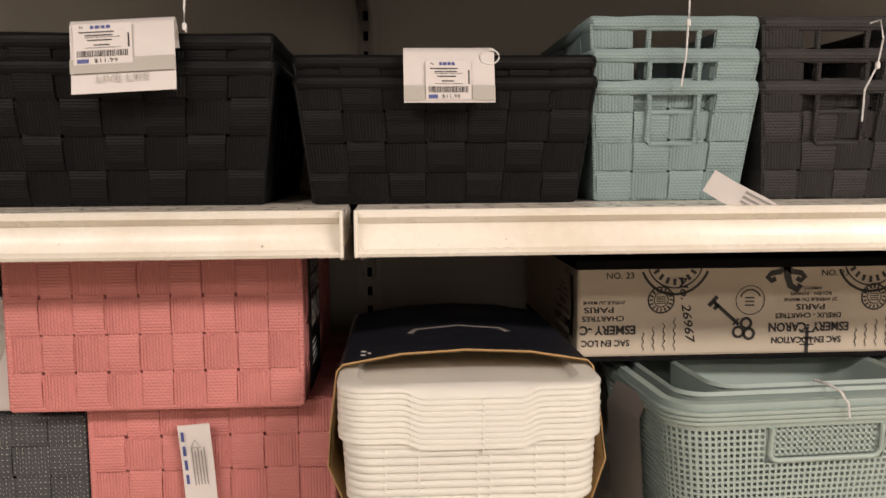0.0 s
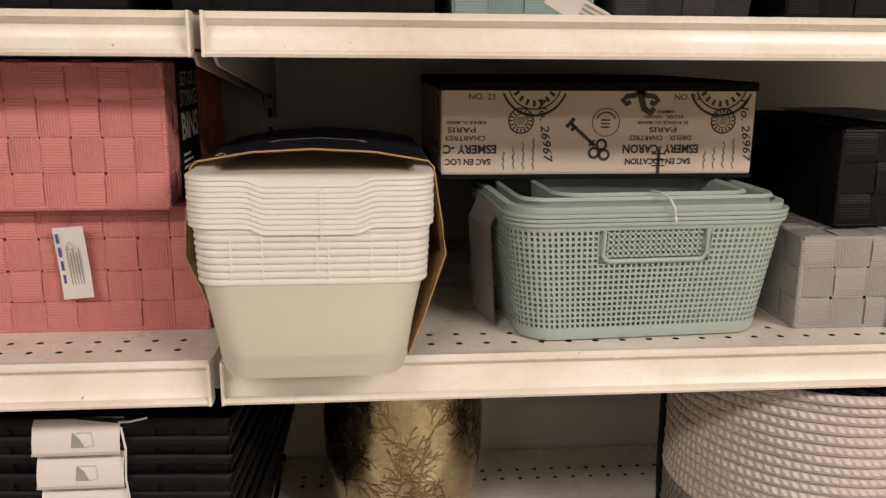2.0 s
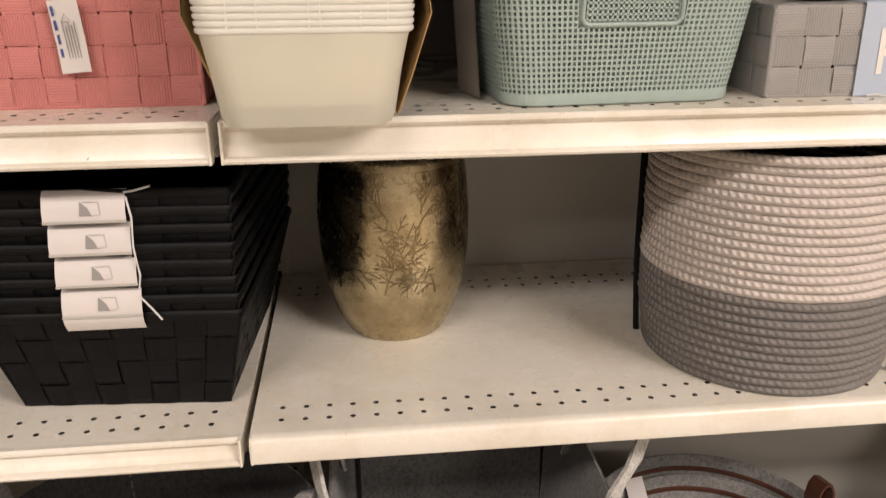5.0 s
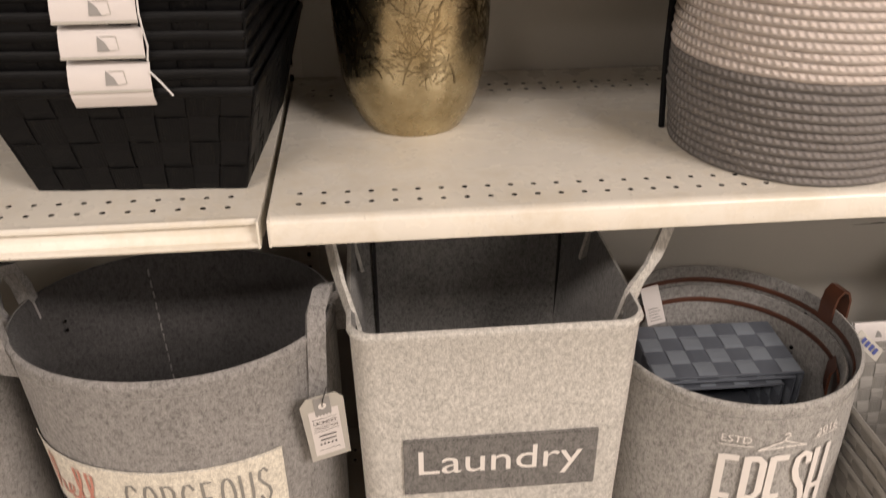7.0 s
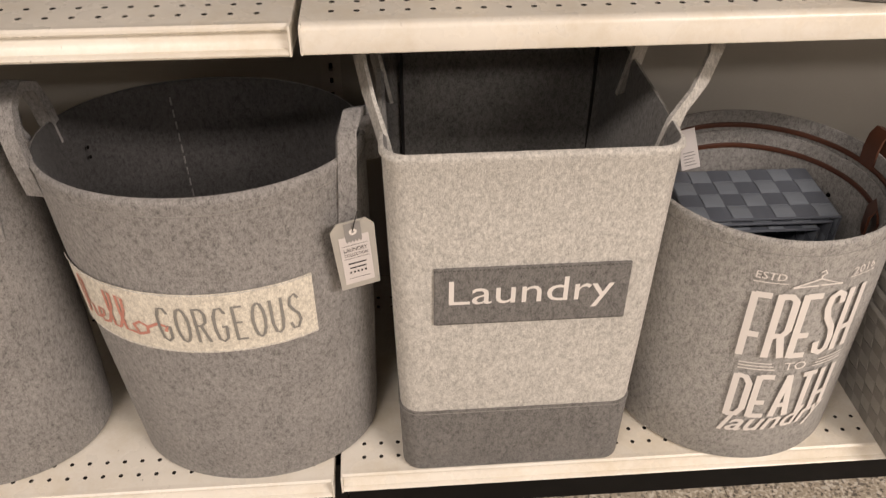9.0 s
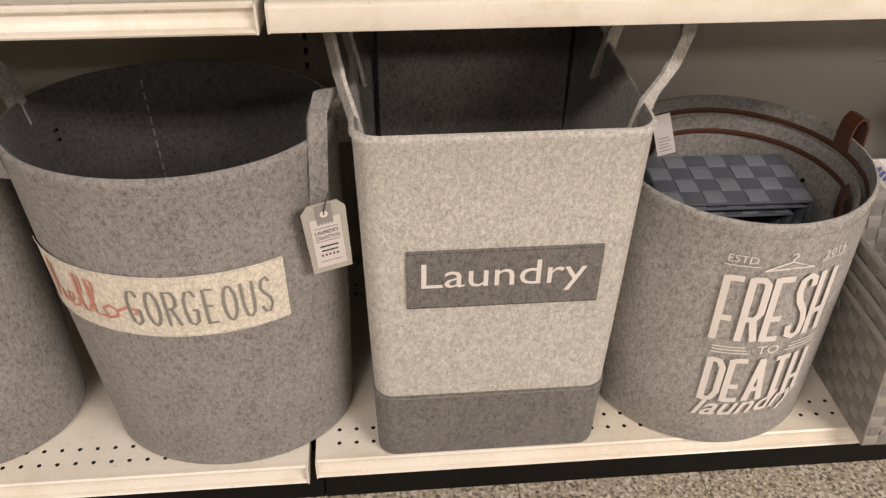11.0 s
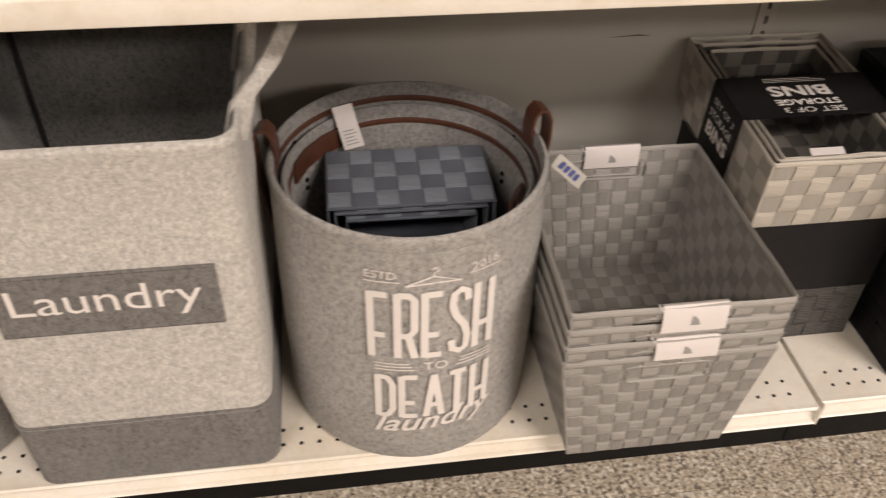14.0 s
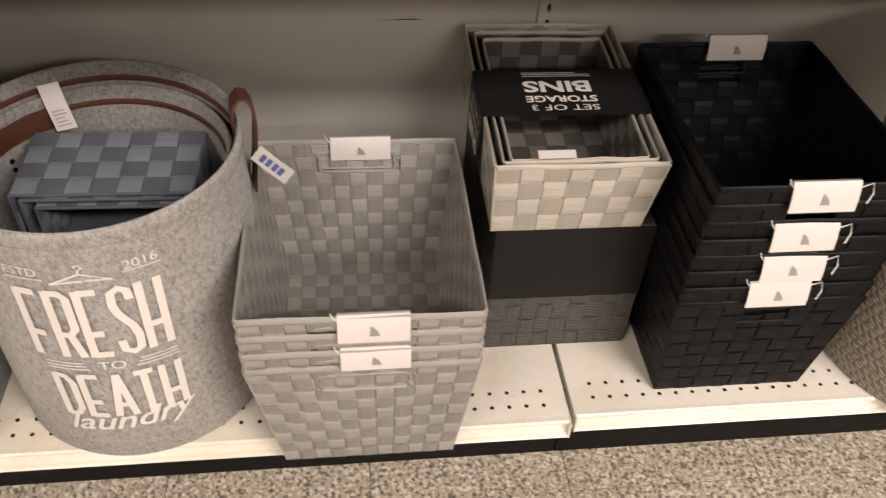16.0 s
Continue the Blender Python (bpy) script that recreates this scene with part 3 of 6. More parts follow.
        g.box(xa, xb, front + (0.0 if flat else -0.002), front + 0.016, z - 0.001, top + 0.0008, 0.0012)
        g.box(xa, xb, front + 0.0162, WALL_Y - 0.006, top - 0.028, top - 0.0015, 0.0008)
        part("end_cap", g, ENAMEL, ob)
    return ob


JOINTS = (-1.21, 0.010, 1.222, 2.44)
SECTIONS = [(JOINTS[k] + 0.004, JOINTS[k + 1] - 0.004) for k in range(3)]
for lev, top in enumerate(DECK):
    for k, (x0, x1) in enumerate(SECTIONS):
        if lev == 0:
            if k == 0:
                x1 -= 0.010
            if k == 1:
                x0 -= 0.008
            shelf_deck(x0, x1, (-0.001, 0.007, 0.016)[k], top, 0.031, False)
        else:
            shelf_deck(x0, x1, 0.003, top, (0, 0.030, 0.038, 0.034, 0.034)[lev], lev == 1 and k == 1)
for k, (x0, x1) in enumerate(SECTIONS):
    p = setting("back_panel_%d" % (k + 1), Geo().box(x0 + 0.012, x1 - 0.012, WALL_Y, WALL_Y + 0.006, 0.02, 2.1, 0.001), PANEL, "beige painted steel back panel of the shelving, scuffed")
    setting("kick_plate_%d" % (k + 1), Geo().box(x0 - 0.003, x1 + 0.003, 0.058, 0.070, 0.0, 0.114, 0.001), KICK, "black kick plate under the bottom shelf")


def upright(x):
    ob = thing("shelf_upright", "beige slotted steel upright behind the shelves", "upright", pose(x, WALL_Y, 0), "shelf uprights")
    g, w, s = Geo(), 0.016, 0.0254
    n = 80
    for i in range(n):
        z0, z1 = 0.03 + i * s, 0.03 + (i + 1) * s
        a, b, h0, h1 = -0.0032, 0.0032, z0 + 0.006, z1 - 0.006
        y = -0.004
        for q in (((-w, z0), (a, z0), (a, z1), (-w, z1)), ((b, z0), (w, z0), (w, z1), (b, z1)), ((a, z0), (b, z0), (b, h0), (a, h0)), ((a, h1), (b, h1), (b, z1), (a, z1))):
            g.add([(p, y, t) for p, t in q], [(0, 1, 2, 3)])
        for p, q in (((a, h0), (b, h0)), ((b, h0), (b, h1)), ((b, h1), (a, h1)), ((a, h1), (a, h0))):
            g.add([(p[0], y, p[1]), (q[0], y, q[1]), (q[0], y + 0.01, q[1]), (p[0], y + 0.01, p[1])], [(0, 1, 2, 3)])
    g.quad((-w, -0.004, 0.03), (-w, 0.004, 0.03), (-w, 0.004, 2.06), (-w, -0.004, 2.06))
    g.quad((w, -0.004, 0.03), (w, 0.004, 0.03), (w, 0.004, 2.06), (w, -0.004, 2.06))
    part("slotted_face", g, UPRIGHT, ob)
    # Near-black strip takes the place of shade in the slots
    part("slot_backing", Geo().box(-0.012, 0.012, 0.006, 0.012, 0.0, 2.06), SLOT, ob, "near-black strip standing for the shade behind the slots")


for ux in JOINTS:
    upright(ux)


def shelf_bracket(x, top):
    ob = thing("shelf_bracket", "off-white steel bracket under the shelf", "bracket", None, "shelf brackets")
    g = Geo()
    pr = [(0.03, top - 0.031), (WALL_Y - 0.006, top - 0.031), (WALL_Y - 0.006, top - 0.115), (WALL_Y - 0.04, top - 0.085), (0.05, top - 0.042)]
    g.add([(x - 0.0015, y, z) for y, z in pr] + [(x + 0.0015, y, z) for y, z in pr],
          [(4, 3, 2, 1, 0), (5, 6, 7, 8, 9)] + [(i, (i + 1) % 5, 5 + (i + 1) % 5, 5 + i) for i in range(5)])
    part("arm", g, UPRIGHT, ob)


for top in DECK[1:]:
    for ux in JOINTS:
        shelf_bracket(ux - 0.008, top)
        shelf_bracket(ux + 0.008, top)


# ---- tags ----
def price_tag(name, label, x, y, z, w, h, drop, bands, loop=True, tilt=0.0, lean=8.0):
    """A folded card over a rim with a pasted price sticker; bands: extra printing."""
    ob = thing(name, label, "price tag", pose(x, y, z, -lean, tilt, 0))
    g = Geo()
    prof = [(0.010, -h * 0.35), (0.008, -0.004), (0.004, 0.0022), (0.0, 0.002), (-0.003, -0.003), (-0.004, -h * 0.45), (-0.0048, -h * 0.8), (-0.0065, -h)]
    g.ribbon([(0, py, pz) for py, pz in prof], w, 0.0006, (1, 0, 0))
    part("card", g, CARD, ob, "", 60)
    pl = lambda a, b: (a, -0.0052 - 0.0022 * max(0, (-b / h)), b)
    bands(ob, pl, w, h)
    if loop:
        pts = [(w / 2 - 0.004 + 0.008 * math.sin(t), -0.004, 0.002 - 0.012 * (1 - math.cos(t)) / 2 - 0.002) for t in np.linspace(0, 5.6, 14)]
        part("nylon_loop", Geo().tube(pts, 0.0007, 5), NYLON, ob, "", 60)
    return ob


def sticker(ob, pl, x0, x1, z0, z1):
    """A price sticker: logo block, rows of small print, bar code and the price."""
    w, h = x1 - x0, z1 - z0
    bar(g0 := Geo(), lambda a, b: tuple(Vector(pl(a, b)) + Vector((0, -0.0003, 0))), x0, x1, z0, z1)
    part("sticker", g0, CARD, ob)
    p2 = lambda a, b: tuple(Vector(pl(a, b)) + Vector((0, -0.0006, 0)))
    g = Geo()
    for a, b in ((0.30, 0.36), (0.38, 0.46), (0.48, 0.55), (0.57, 0.64)):
        bar(g, p2, x0 + w * a, x0 + w * b, z1 - h * 0.12, z1 - h * 0.04)
    bar(g, p2, x0 + w * 0.06, x0 + w * 0.26, z0 + h * 0.03, z0 + h * 0.13)
    part("logo_block", g, INK_BLUE, ob)
    g = Geo()
    for k, (a, b, zz) in enumerate(((0.1, 0.7, 0.78), (0.2, 0.68, 0.70), (0.25, 0.66, 0.58), (0.35, 0.62, 0.46))):
        bar(g, p2, x0 + w * a, x0 + w * b, z0 + h * zz, z0 + h * (zz + 0.03))
    for zz in (0.40, 0.66):
        bar(g, p2, x0 + w * 0.2, x0 + w * 0.8, z0 + h * zz, z0 + h * (zz + 0.012))
    rr = random.Random(2)
    c = 0.06
    while c < 0.92:
        d = rr.choice((0.008, 0.014, 0.02))
        bar(g, p2, x0 + w * c, x0 + w * (c + d), z0 + h * 0.18, z0 + h * 0.34)
        c += d + rr.choice((0.01, 0.016))
    bar(g, p2, x0 + w * 0.93, x0 + w * 0.96, z0 + h * 0.4, z0 + h * 0.75)
    write(g, "$11.99", p2, x0 + w * 0.55, z0 + h * 0.08, w * 0.4, h * 0.11)
    write(g, "N", p2, x0 + w * 0.14, z1 - h * 0.08, w * 0.06, h * 0.07)
    part("print", g, INK, ob)


# ---- top shelf ----
Z4 = DECK[3]
bin_l = woven_basket("woven_bin", "black woven strap bin stacked on the top shelf", "storage bin", pose(-0.18, 0.105, Z4),
                     (-0.112, 0.112, 0.0, 0.26), (-0.124, 0.126, -0.012, 0.275), 0.118, BLACKWEB, (7, 8, 4), None, False, 0.007, "black top-shelf bins", 11, BLACKWEFT)
copy_thing(bin_l, pose(-0.181, 0.107, Z4 + 0.021, 0, 0, 0.4))
LOW = Matrix.Diagonal((1, 1, 0.88, 1))
copy_thing(bin_l, pose(0.088, 0.098, Z4, 0, 0, 0) @ LOW)
copy_thing(bin_l, pose(0.087, 0.100, Z4 + 0.017, 0, 0, -0.4) @ LOW)
copy_thing(bin_l, pose(0.645, 0.10, Z4, 0, 0, 0))


def tag_a(ob, pl, w, h):
    sticker(ob, pl, -w * 0.46, w * 0.10, -h * 0.60, -h * 0.04)
    g = Geo()
    bar(g, lambda a, b: tuple(Vector(pl(a, b)) + Vector((0, -0.0002, 0))), -w * 0.5, w * 0.5, -h * 0.72, -h * 0.52)
    part("grey_band", g, CARD_GREY, ob)
    g = Geo()
    write(g, "LIVE LIFE", lambda a, b: tuple(Vector(pl(a, b)) + Vector((0, -0.0004, 0))), 0.0, -h * 0.80, w * 0.5, h * 0.10)
    part("faint_print", g, CARD_GREY, ob)


def tag_b(ob, pl, w, h):
    sticker(ob, pl, -w * 0.26, w * 0.24, -h * 0.95, -h * 0.22)
    g = Geo()
    for a, b in ((-0.5, -0.27), (0.25, 0.5)):
        bar(g, lambda p, q: tuple(Vector(pl(p, q)) + Vector((0, -0.0002, 0))), w * a, w * b, -h * 0.96, -h * 0.68)
    part("grey_band", g, CARD_GREY, ob)


price_tag("price_tag", "white price tag with bar code over a black bin rim", -0.171, 0.080, 1.596, 0.082, 0.058, 0, tag_a, False, -3)
price_tag("price_tag", "white price tag with grey band over a black bin rim", 0.090, 0.076, 1.573, 0.074, 0.044, 0, tag_b, True, 0)

teal = woven_basket("woven_bin", "pale teal woven bin with cut-out handle, nested in a stack", "storage bin", pose(0.286, 0.115, Z4),
                    (-0.064, 0.063, 0, 0.20), (-0.071, 0.074, -0.014, 0.225), 0.101, TEALWEB, (4, 6, 4), (0.021, 0.05, 0.094), False, 0.006, "teal bin stack", 21, TEALWEFT)
nested(teal, 3, pose(0.286, 0.115, Z4), 0.0272)
char = woven_basket("woven_bin", "charcoal woven bin with cut-out handle, nested in a stack", "storage bin", pose(0.437, 0.115, Z4),
                    (-0.063, 0.063, 0, 0.20), (-0.072, 0.072, -0.014, 0.225), 0.101, CHARWEB, (4, 6, 4), (0.021, 0.05, 0.094), False, 0.006, "charcoal bin stack", 22, CHARWEFT)
nested(char, 3, pose(0.437, 0.115, Z4), 0.0272)


def string_loop(pts, label):
    ob = thing("nylon_tie", label, "tag string")
    part("cord", Geo().tube(pts, 0.0009, 5), NYLON, ob, "", 60)
    part("knot", Geo().box(pts[3][0] - 0.0018, pts[3][0] + 0.0018, pts[3][1] - 0.0018, pts[3][1] + 0.0018, pts[3][2] - 0.003, pts[3][2] + 0.003, 0.001), NYLON, ob)


string_loop([(0.293, 0.086, 1.63), (0.2925, 0.084, 1.615), (0.292, 0.083, 1.605), (0.2915, 0.083, 1.597), (0.291, 0.085, 1.57), (0.289, 0.09, 1.545)], "white nylon tag string hanging on the teal bins")
string_loop([(0.452, 0.09, 1.598), (0.459, 0.086, 1.60), (0.461, 0.084, 1.585), (0.457, 0.084, 1.562), (0.449, 0.088, 1.542), (0.449, 0.09, 1.515)], "white nylon tag string hanging on the charcoal bins")
string_loop([(-0.120, 0.078, 1.64), (-0.121, 0.078, 1.62), (-0.122, 0.078, 1.605), (-0.122, 0.078, 1.592), (-0.121, 0.079, 1.588)], "white nylon tag string over a black bin")

ob = thing("price_tag", "cream price tag lying on the shelf before teal bins", "price tag", pose(0.324, 0.034, 1.4500, 25, 28, -4))
part("card", Geo().ribbon([(-0.034, 0.0, 0.001), (-0.015, 0, 0.0), (0.015, 0, 0.0005), (0.036, 0, -0.001)], 0.019, 0.0006, (0, 0.25, 1)), CARD, ob)
g = Geo()
for k in range(4):
    bar(g, lambda a, b: (a, -0.0012 + b * 0.25, b), -0.004, 0.026 - 0.004 * k, 0.006 - 0.004 * k, 0.0075 - 0.004 * k)
part("print", g, INK_GREY, ob)

# ---- second shelf from the top ----
Z3 = DECK[2]


def closed_woven_box(name, label, x0, x1, y0, y1, z0, z1, web, cells, group="", seed=4, at=None, weft=None, lining=None):
    """A woven box shown by its bottom: strips on all faces and soft edges."""
    ob = thing(name, label, "storage bin", pose((x0 + x1) / 2, y0, z0) if at is None else at, group)
    w, d, h = x1 - x0, y1 - y0, z1 - z0
    nx, ny, nz = cells
    rng = random.Random(seed)
    a, b = -w / 2, w / 2
    faces = (("front_face", (a, 0, 0), (b, 0, 0), (b, 0, h), (a, 0, h), (0, -1, 0), nx, nz), ("right_face", (b, 0, 0), (b, d, 0), (b, d, h), (b, 0, h), (1, 0, 0), ny, nz),
             ("left_face", (a, d, 0), (a, 0, 0), (a, 0, h), (a, d, h), (-1, 0, 0), ny, nz), ("top_face", (a, 0, h), (b, 0, h), (b, d, h), (a, d, h), (0, 0, 1), nx, ny),
             ("back_face", (b, d, 0), (a, d, 0), (a, d, h), (b, d, h), (0, 1, 0), nx, nz))
    for k, (nm, p, q, r, s, out, nu, nv) in enumerate(faces):
        weave(ob, p, q, r, s, nu, nv, out, k % 2, 0.0014, None, rng, web, weft)
    g = Geo()
    # Core coloured dark so the strap gaps look shaded
    g.box(a + 0.0018, b - 0.0018, 0.0018, d - 0.0020, 0.0, h - 0.0020, 0.002)
    part("core", g, lining or DARKCORE, ob, "core coloured dark for the shade between the straps")
    g = Geo()
    for px, py in ((a, 0), (b, 0)):
        g.tube([(px, py + 0.001, 0.002), (px, py + 0.001, h * 0.5), (px, py + 0.001, h - 0.002)], 0.0028, 8)
    for z in (0.0015, h - 0.0015):
        g.tube([(a, 0.001, z), (0, 0.001, z), (b, 0.001, z)], 0.0024, 8)
        g.tube([(b, 0.001, z), (b, d / 2, z), (b, d, z)], 0.0024, 8)
        g.tube([(a, 0.001, z), (a, d / 2, z), (a, d, z)], 0.0024, 8)
    part("edge_piping", g, web, ob, "", 50)
    return ob


pk = closed_woven_box("woven_bin_set", "boxed set of salmon pink woven bins with a black label band", -0.272, -0.035, 0.072, 0.36, 1.280, 1.407, PINKWEB, (9, 9, 4), "pink bin sets", 31, None, PINKWEFT, PINKCORE)
g = Geo().ribbon([(-0.12, 0.09, 0.1295), (0.0, 0.09, 0.1295), (0.1202, 0.09, 0.1295), (0.1212, 0.09, 0.1285), (0.1212, 0.09, 0.06), (0.1212, 0.09, 0.0)], 0.09, 0.0012, (0, 1, 0))
band = part("label_band", g, CARD_BLACK, pk, "black card band with white lettering")
side = lambda a, b: (0.1185 + 0.0040, 0.090 + a, b)
g = Geo()
write(g, "SET OF 3", side, 0.0, 0.112, 0.070, 0.013)
write(g, "STORAGE", side, 0.0, 0.094, 0.076, 0.015)
write(g, "BINS", side, 0.0, 0.068, 0.074, 0.026, 0, 0, 0, 0.03)
for k, wd in enumerate((0.03, 0.042, 0.036, 0.04)):
    bar(g, side, -0.036, -0.036 + wd, 0.040 - 0.006 * k, 0.0425 - 0.006 * k)
part("lettering", g, INK_WHITE, band)
pk2 = closed_woven_box("woven_bin_set", "salmon pink woven bin set under another pink set", -0.219, -0.012, 0.096, 0.38, Z3, 1.2785, PINKWEB, (7, 9, 4), "pink bin sets", 32, None, PINKWEFT, PINKCORE)
ob = thing("care_tag", "small white care tag with blue dashes hanging on a pink bin", "tag", pose(-0.127, 0.088, 1.228, 6, -4, 0))
part("card", Geo().ribbon([(0, 0.0, 0.034), (0, -0.001, 0.01), (0, -0.0025, -0.01), (0, -0.006, -0.033)], 0.027, 0.0006, (1, 0, 0)), CARD, ob)
g = Geo()
tp = lambda a, b: (a, -0.0026 - max(0, -b) * 0.08, b)
for k in range(4):
    bar(g, tp, -0.011, -0.0085, 0.020 - 0.013 * k, 0.029 - 0.013 * k)
part("blue_dashes", g, INK_BLUE, ob)
g = Geo()
for k in range(5):
    bar(g, tp, -0.004 + 0.0026 * k, -0.003 + 0.0026 * k, -0.024, 0.014 - 0.003 * (k % 2))
stroke(g, tp, [(-0.004, 0.014), (0.000, 0.021), (0.004, 0.014), (-0.004, 0.014)], 0.0008)
part("print", g, INK_GREY, ob)

# grey bins at the left end of the shelf
dg = closed_woven_box("woven_bin_set", "charcoal woven bin with pale dotted straps and a blue label band", -0.44, -0.226, 0.10, 0.38, Z3, 1.268, DOTWEB, (7, 9, 4), "", 33)
g = Geo().ribbon([(-0.015, -0.0034, 0.001), (-0.015, -0.0034, 0.06), (-0.015, -0.0034, 0.1112), (-0.015, -0.0024, 0.1122), (-0.015, 0.14, 0.1122), (-0.015, 0.28, 0.1122)], 0.09, 0.0012, (1, 0, 0))
part("label_band", g, CARD_BLUE, dg, "pale blue card band")
bx = thing("storage_box", "white printed storage box on the charcoal bin", "storage box", pose(-0.40, 0.10, 1.2720))
part("body", Geo().box(-0.10, 0.116, 0, 0.24, 0, 0.10, 0.003), CARD, bx)
g = Geo()
stroke(g, face_plane(0.0), [(0.06, 0.02), (0.09, 0.05), (0.10, 0.045), (0.112, 0.075)], 0.014)
part("grey_printing", g, CARD_GREY, bx)

# milky plastic boxes in a card sleeve
pb = thing("plastic_box_set", "milky clear plastic boxes and lids stacked in a navy card sleeve", "storage box", pose(0.0975, -0.045, Z3))


def dip(ringpts, depth):
    """Lowers the middle of the front edge, as the lids' grip does."""
    out = []
    for x, y, z in ringpts:
        k = max(0.0, min(1.0, (0.050 - abs(x)) / 0.016))
        k = k * k * (3 - 2 * k) * max(0.0, 1 - y / 0.02)
        out.append((x, y, z - depth * k))
    return out


W = 0.0965
for k in range(10):
    z = 0.1665 - 0.0041 * k
    g = Geo()
    e = 0.0004 * (k % 2)
    rows = [dip(rrect(-W + 0.0016 + e, W - 0.0016 - e, 0.0016, 0.298, z - 0.0041, 0.021, 6, 26), 0.0055), dip(rrect(-W + e, W - e, 0.0, 0.30, z - 0.0033, 0.022, 6, 26), 0.0055),
            dip(rrect(-W + e, W - e, 0.0, 0.30, z - 0.0010, 0.022, 6, 26), 0.0055), dip(rrect(-W + 0.0016, W - 0.0016, 0.0016, 0.2985, z - 0.0002, 0.021, 6, 26), 0.0055)]
    if k == 0:
        rows += [dip(rrect(-W + 0.004, W - 0.004, 0.004, 0.296, z + 0.0004, 0.02, 6, 26), 0.0035), dip(rrect(-W + 0.014, W - 0.014, 0.014, 0.286, z, 0.02, 6, 26), 0.002), rrect(-W + 0.018, W - 0.018, 0.018, 0.282, z - 0.005, 0.018, 6, 26)]
    g.loft(rows, True, False, k == 0)
    part("lid", g, MILKY, pb, "", 40)
for k in range(8):
    z = 0.1255 - 0.0058 * k
    s = W - 0.003 - 0.0003 * k
    g = Geo().loft([rrect(-s + 0.0030, s - 0.0030, 0.0060, 0.294, z - 0.0060, 0.02), rrect(-s + 0.001, s - 0.001, 0.004, 0.296, z - 0.0050, 0.021), rrect(-s, s, 0.003, 0.297, z - 0.0035, 0.022),
                    rrect(-s, s, 0.003, 0.297, z - 0.0014, 0.022), rrect(-s + 0.0022, s - 0.0022, 0.0055, 0.2945, z - 0.0002, 0.02)], True)
    part("box_rim", g, MILKY, pb, "", 40)
for x, z0, z1 in ((-0.062, 0.084, 0.122), (-0.038, 0.084, 0.122), (0.004, 0.080, 0.122), (0.013, 0.080, 0.122), (0.046, 0.084, 0.122), (0.068, 0.084, 0.122)):
    part("rib", Geo().box(x - 0.0008, x + 0.0008, 0.0036, 0.010, z0, z1, 0.0008), MILKY, pb)
# Thin raised strips added where highlight lines run down the lids
part("highlight_strip", Geo().box(0.0074, 0.0086, -0.0003, 0.006, 0.118, 0.1585, 0.0008), MILKY, pb)
part("highlight_strip", Geo().box(-0.0440, -0.0430, -0.0002, 0.006, 0.124, 0.1625, 0.0008), MILKY, pb)
g = Geo().loft([rrect(-0.068, 0.066, 0.010, 0.26, 0.0008, 0.02), rrect(-0.073, 0.071, 0.004, 0.262, 0.003, 0.024), rrect(-0.076, 0.074, 0.002, 0.265, 0.010, 0.026), rrect(-0.083, 0.081, 0.003, 0.278, 0.050, 0.026), rrect(-0.089, 0.088, 0.005, 0.285, 0.080, 0.024)], True, True)
part("box_body", g, MILKY_BODY, pb, "", 40)
for k in range(2):
    e = 0.006 + 0.005 * k
    g = Geo().loft([rrect(-0.070 + e, 0.068 - e, 0.006 + e, 0.255, 0.020 + 0.016 * k, 0.02), rrect(-0.086 + e, 0.085 - e, 0.005 + e, 0.28, 0.078, 0.024)], True, True)
    part("nested_body", g, MILKY_BODY, pb, "", 40)
# Milky fillers added inside so the gaps between rims stay bright
part("lid_gap_filler", Geo().loft([rrect(-W + 0.004, W - 0.004, 0.0045, 0.295, 0.118, 0.02), rrect(-W + 0.004, W - 0.004, 0.0040, 0.295, 0.161, 0.02)], True, True, True), MILKY, pb, "", 40)
part("rim_gap_filler", Geo().loft([rrect(-W + 0.0085, W - 0.0085, 0.0090, 0.29, 0.0795, 0.02), rrect(-W + 0.006, W - 0.006, 0.0065, 0.293, 0.1185, 0.02)], True, True, True), MILKY, pb, "", 40)
sl = Geo()
prof = [(-0.070, 0.004), (-0.084, 0.035), (-0.1065, 0.092), (-0.1045, 0.12), (-0.0985, 0.166), (-0.094, 0.171), (-0.05, 0.1785), (0, 0.181), (0.05, 0.1785), (0.094, 0.171), (0.0985, 0.166), (0.1055, 0.12), (0.109, 0.092), (0.090, 0.035), (0.078, 0.004)]
rows = [[(x * (1.0 - 0.02 * k), 0.052 + y, z) for x, z in prof] for k, y in enumerate((0.0, 0.10, 0.21))]
sl.loft(rows, False)
outer = part("sleeve", sl, CARD_NAVY, pb, "dark navy printed card sleeve")
inn = Geo().loft([[(x * (1.0 - 0.02 * k) * 0.988, 0.0515 + y, z - 0.0012) for x, z in prof] for k, y in enumerate((0.0, 0.10, 0.211))], False)
part("sleeve_lining", inn, KRAFT, pb, "brown kraft inside of the sleeve")
g = Geo()
g.tube([(x, 0.0518, z) for x, z in prof], 0.0008, 4)
part("sleeve_edge", g, KRAFT, outer, "pale cut card edge")
g = Geo()
tp2 = lambda a, b: (a, b, 0.1812 - abs(a) * 0.048)
stroke(g, tp2, [(-0.042, 0.125), (-0.036, 0.140), (0.0, 0.146), (0.036, 0.140), (0.042, 0.125)], 0.006)
part("carry_slot", g, TAUPE, outer, "cut carry slot in the sleeve")
g = Geo()
for k in range(3):
    ring(g, lambda a, b: (a, b, 0.1745), -0.079 + 0.0055 * (k % 2), 0.068 + 0.006 * k, 0.0, 0.0024, n=10)
part("white_marks", g, INK_WHITE, outer)

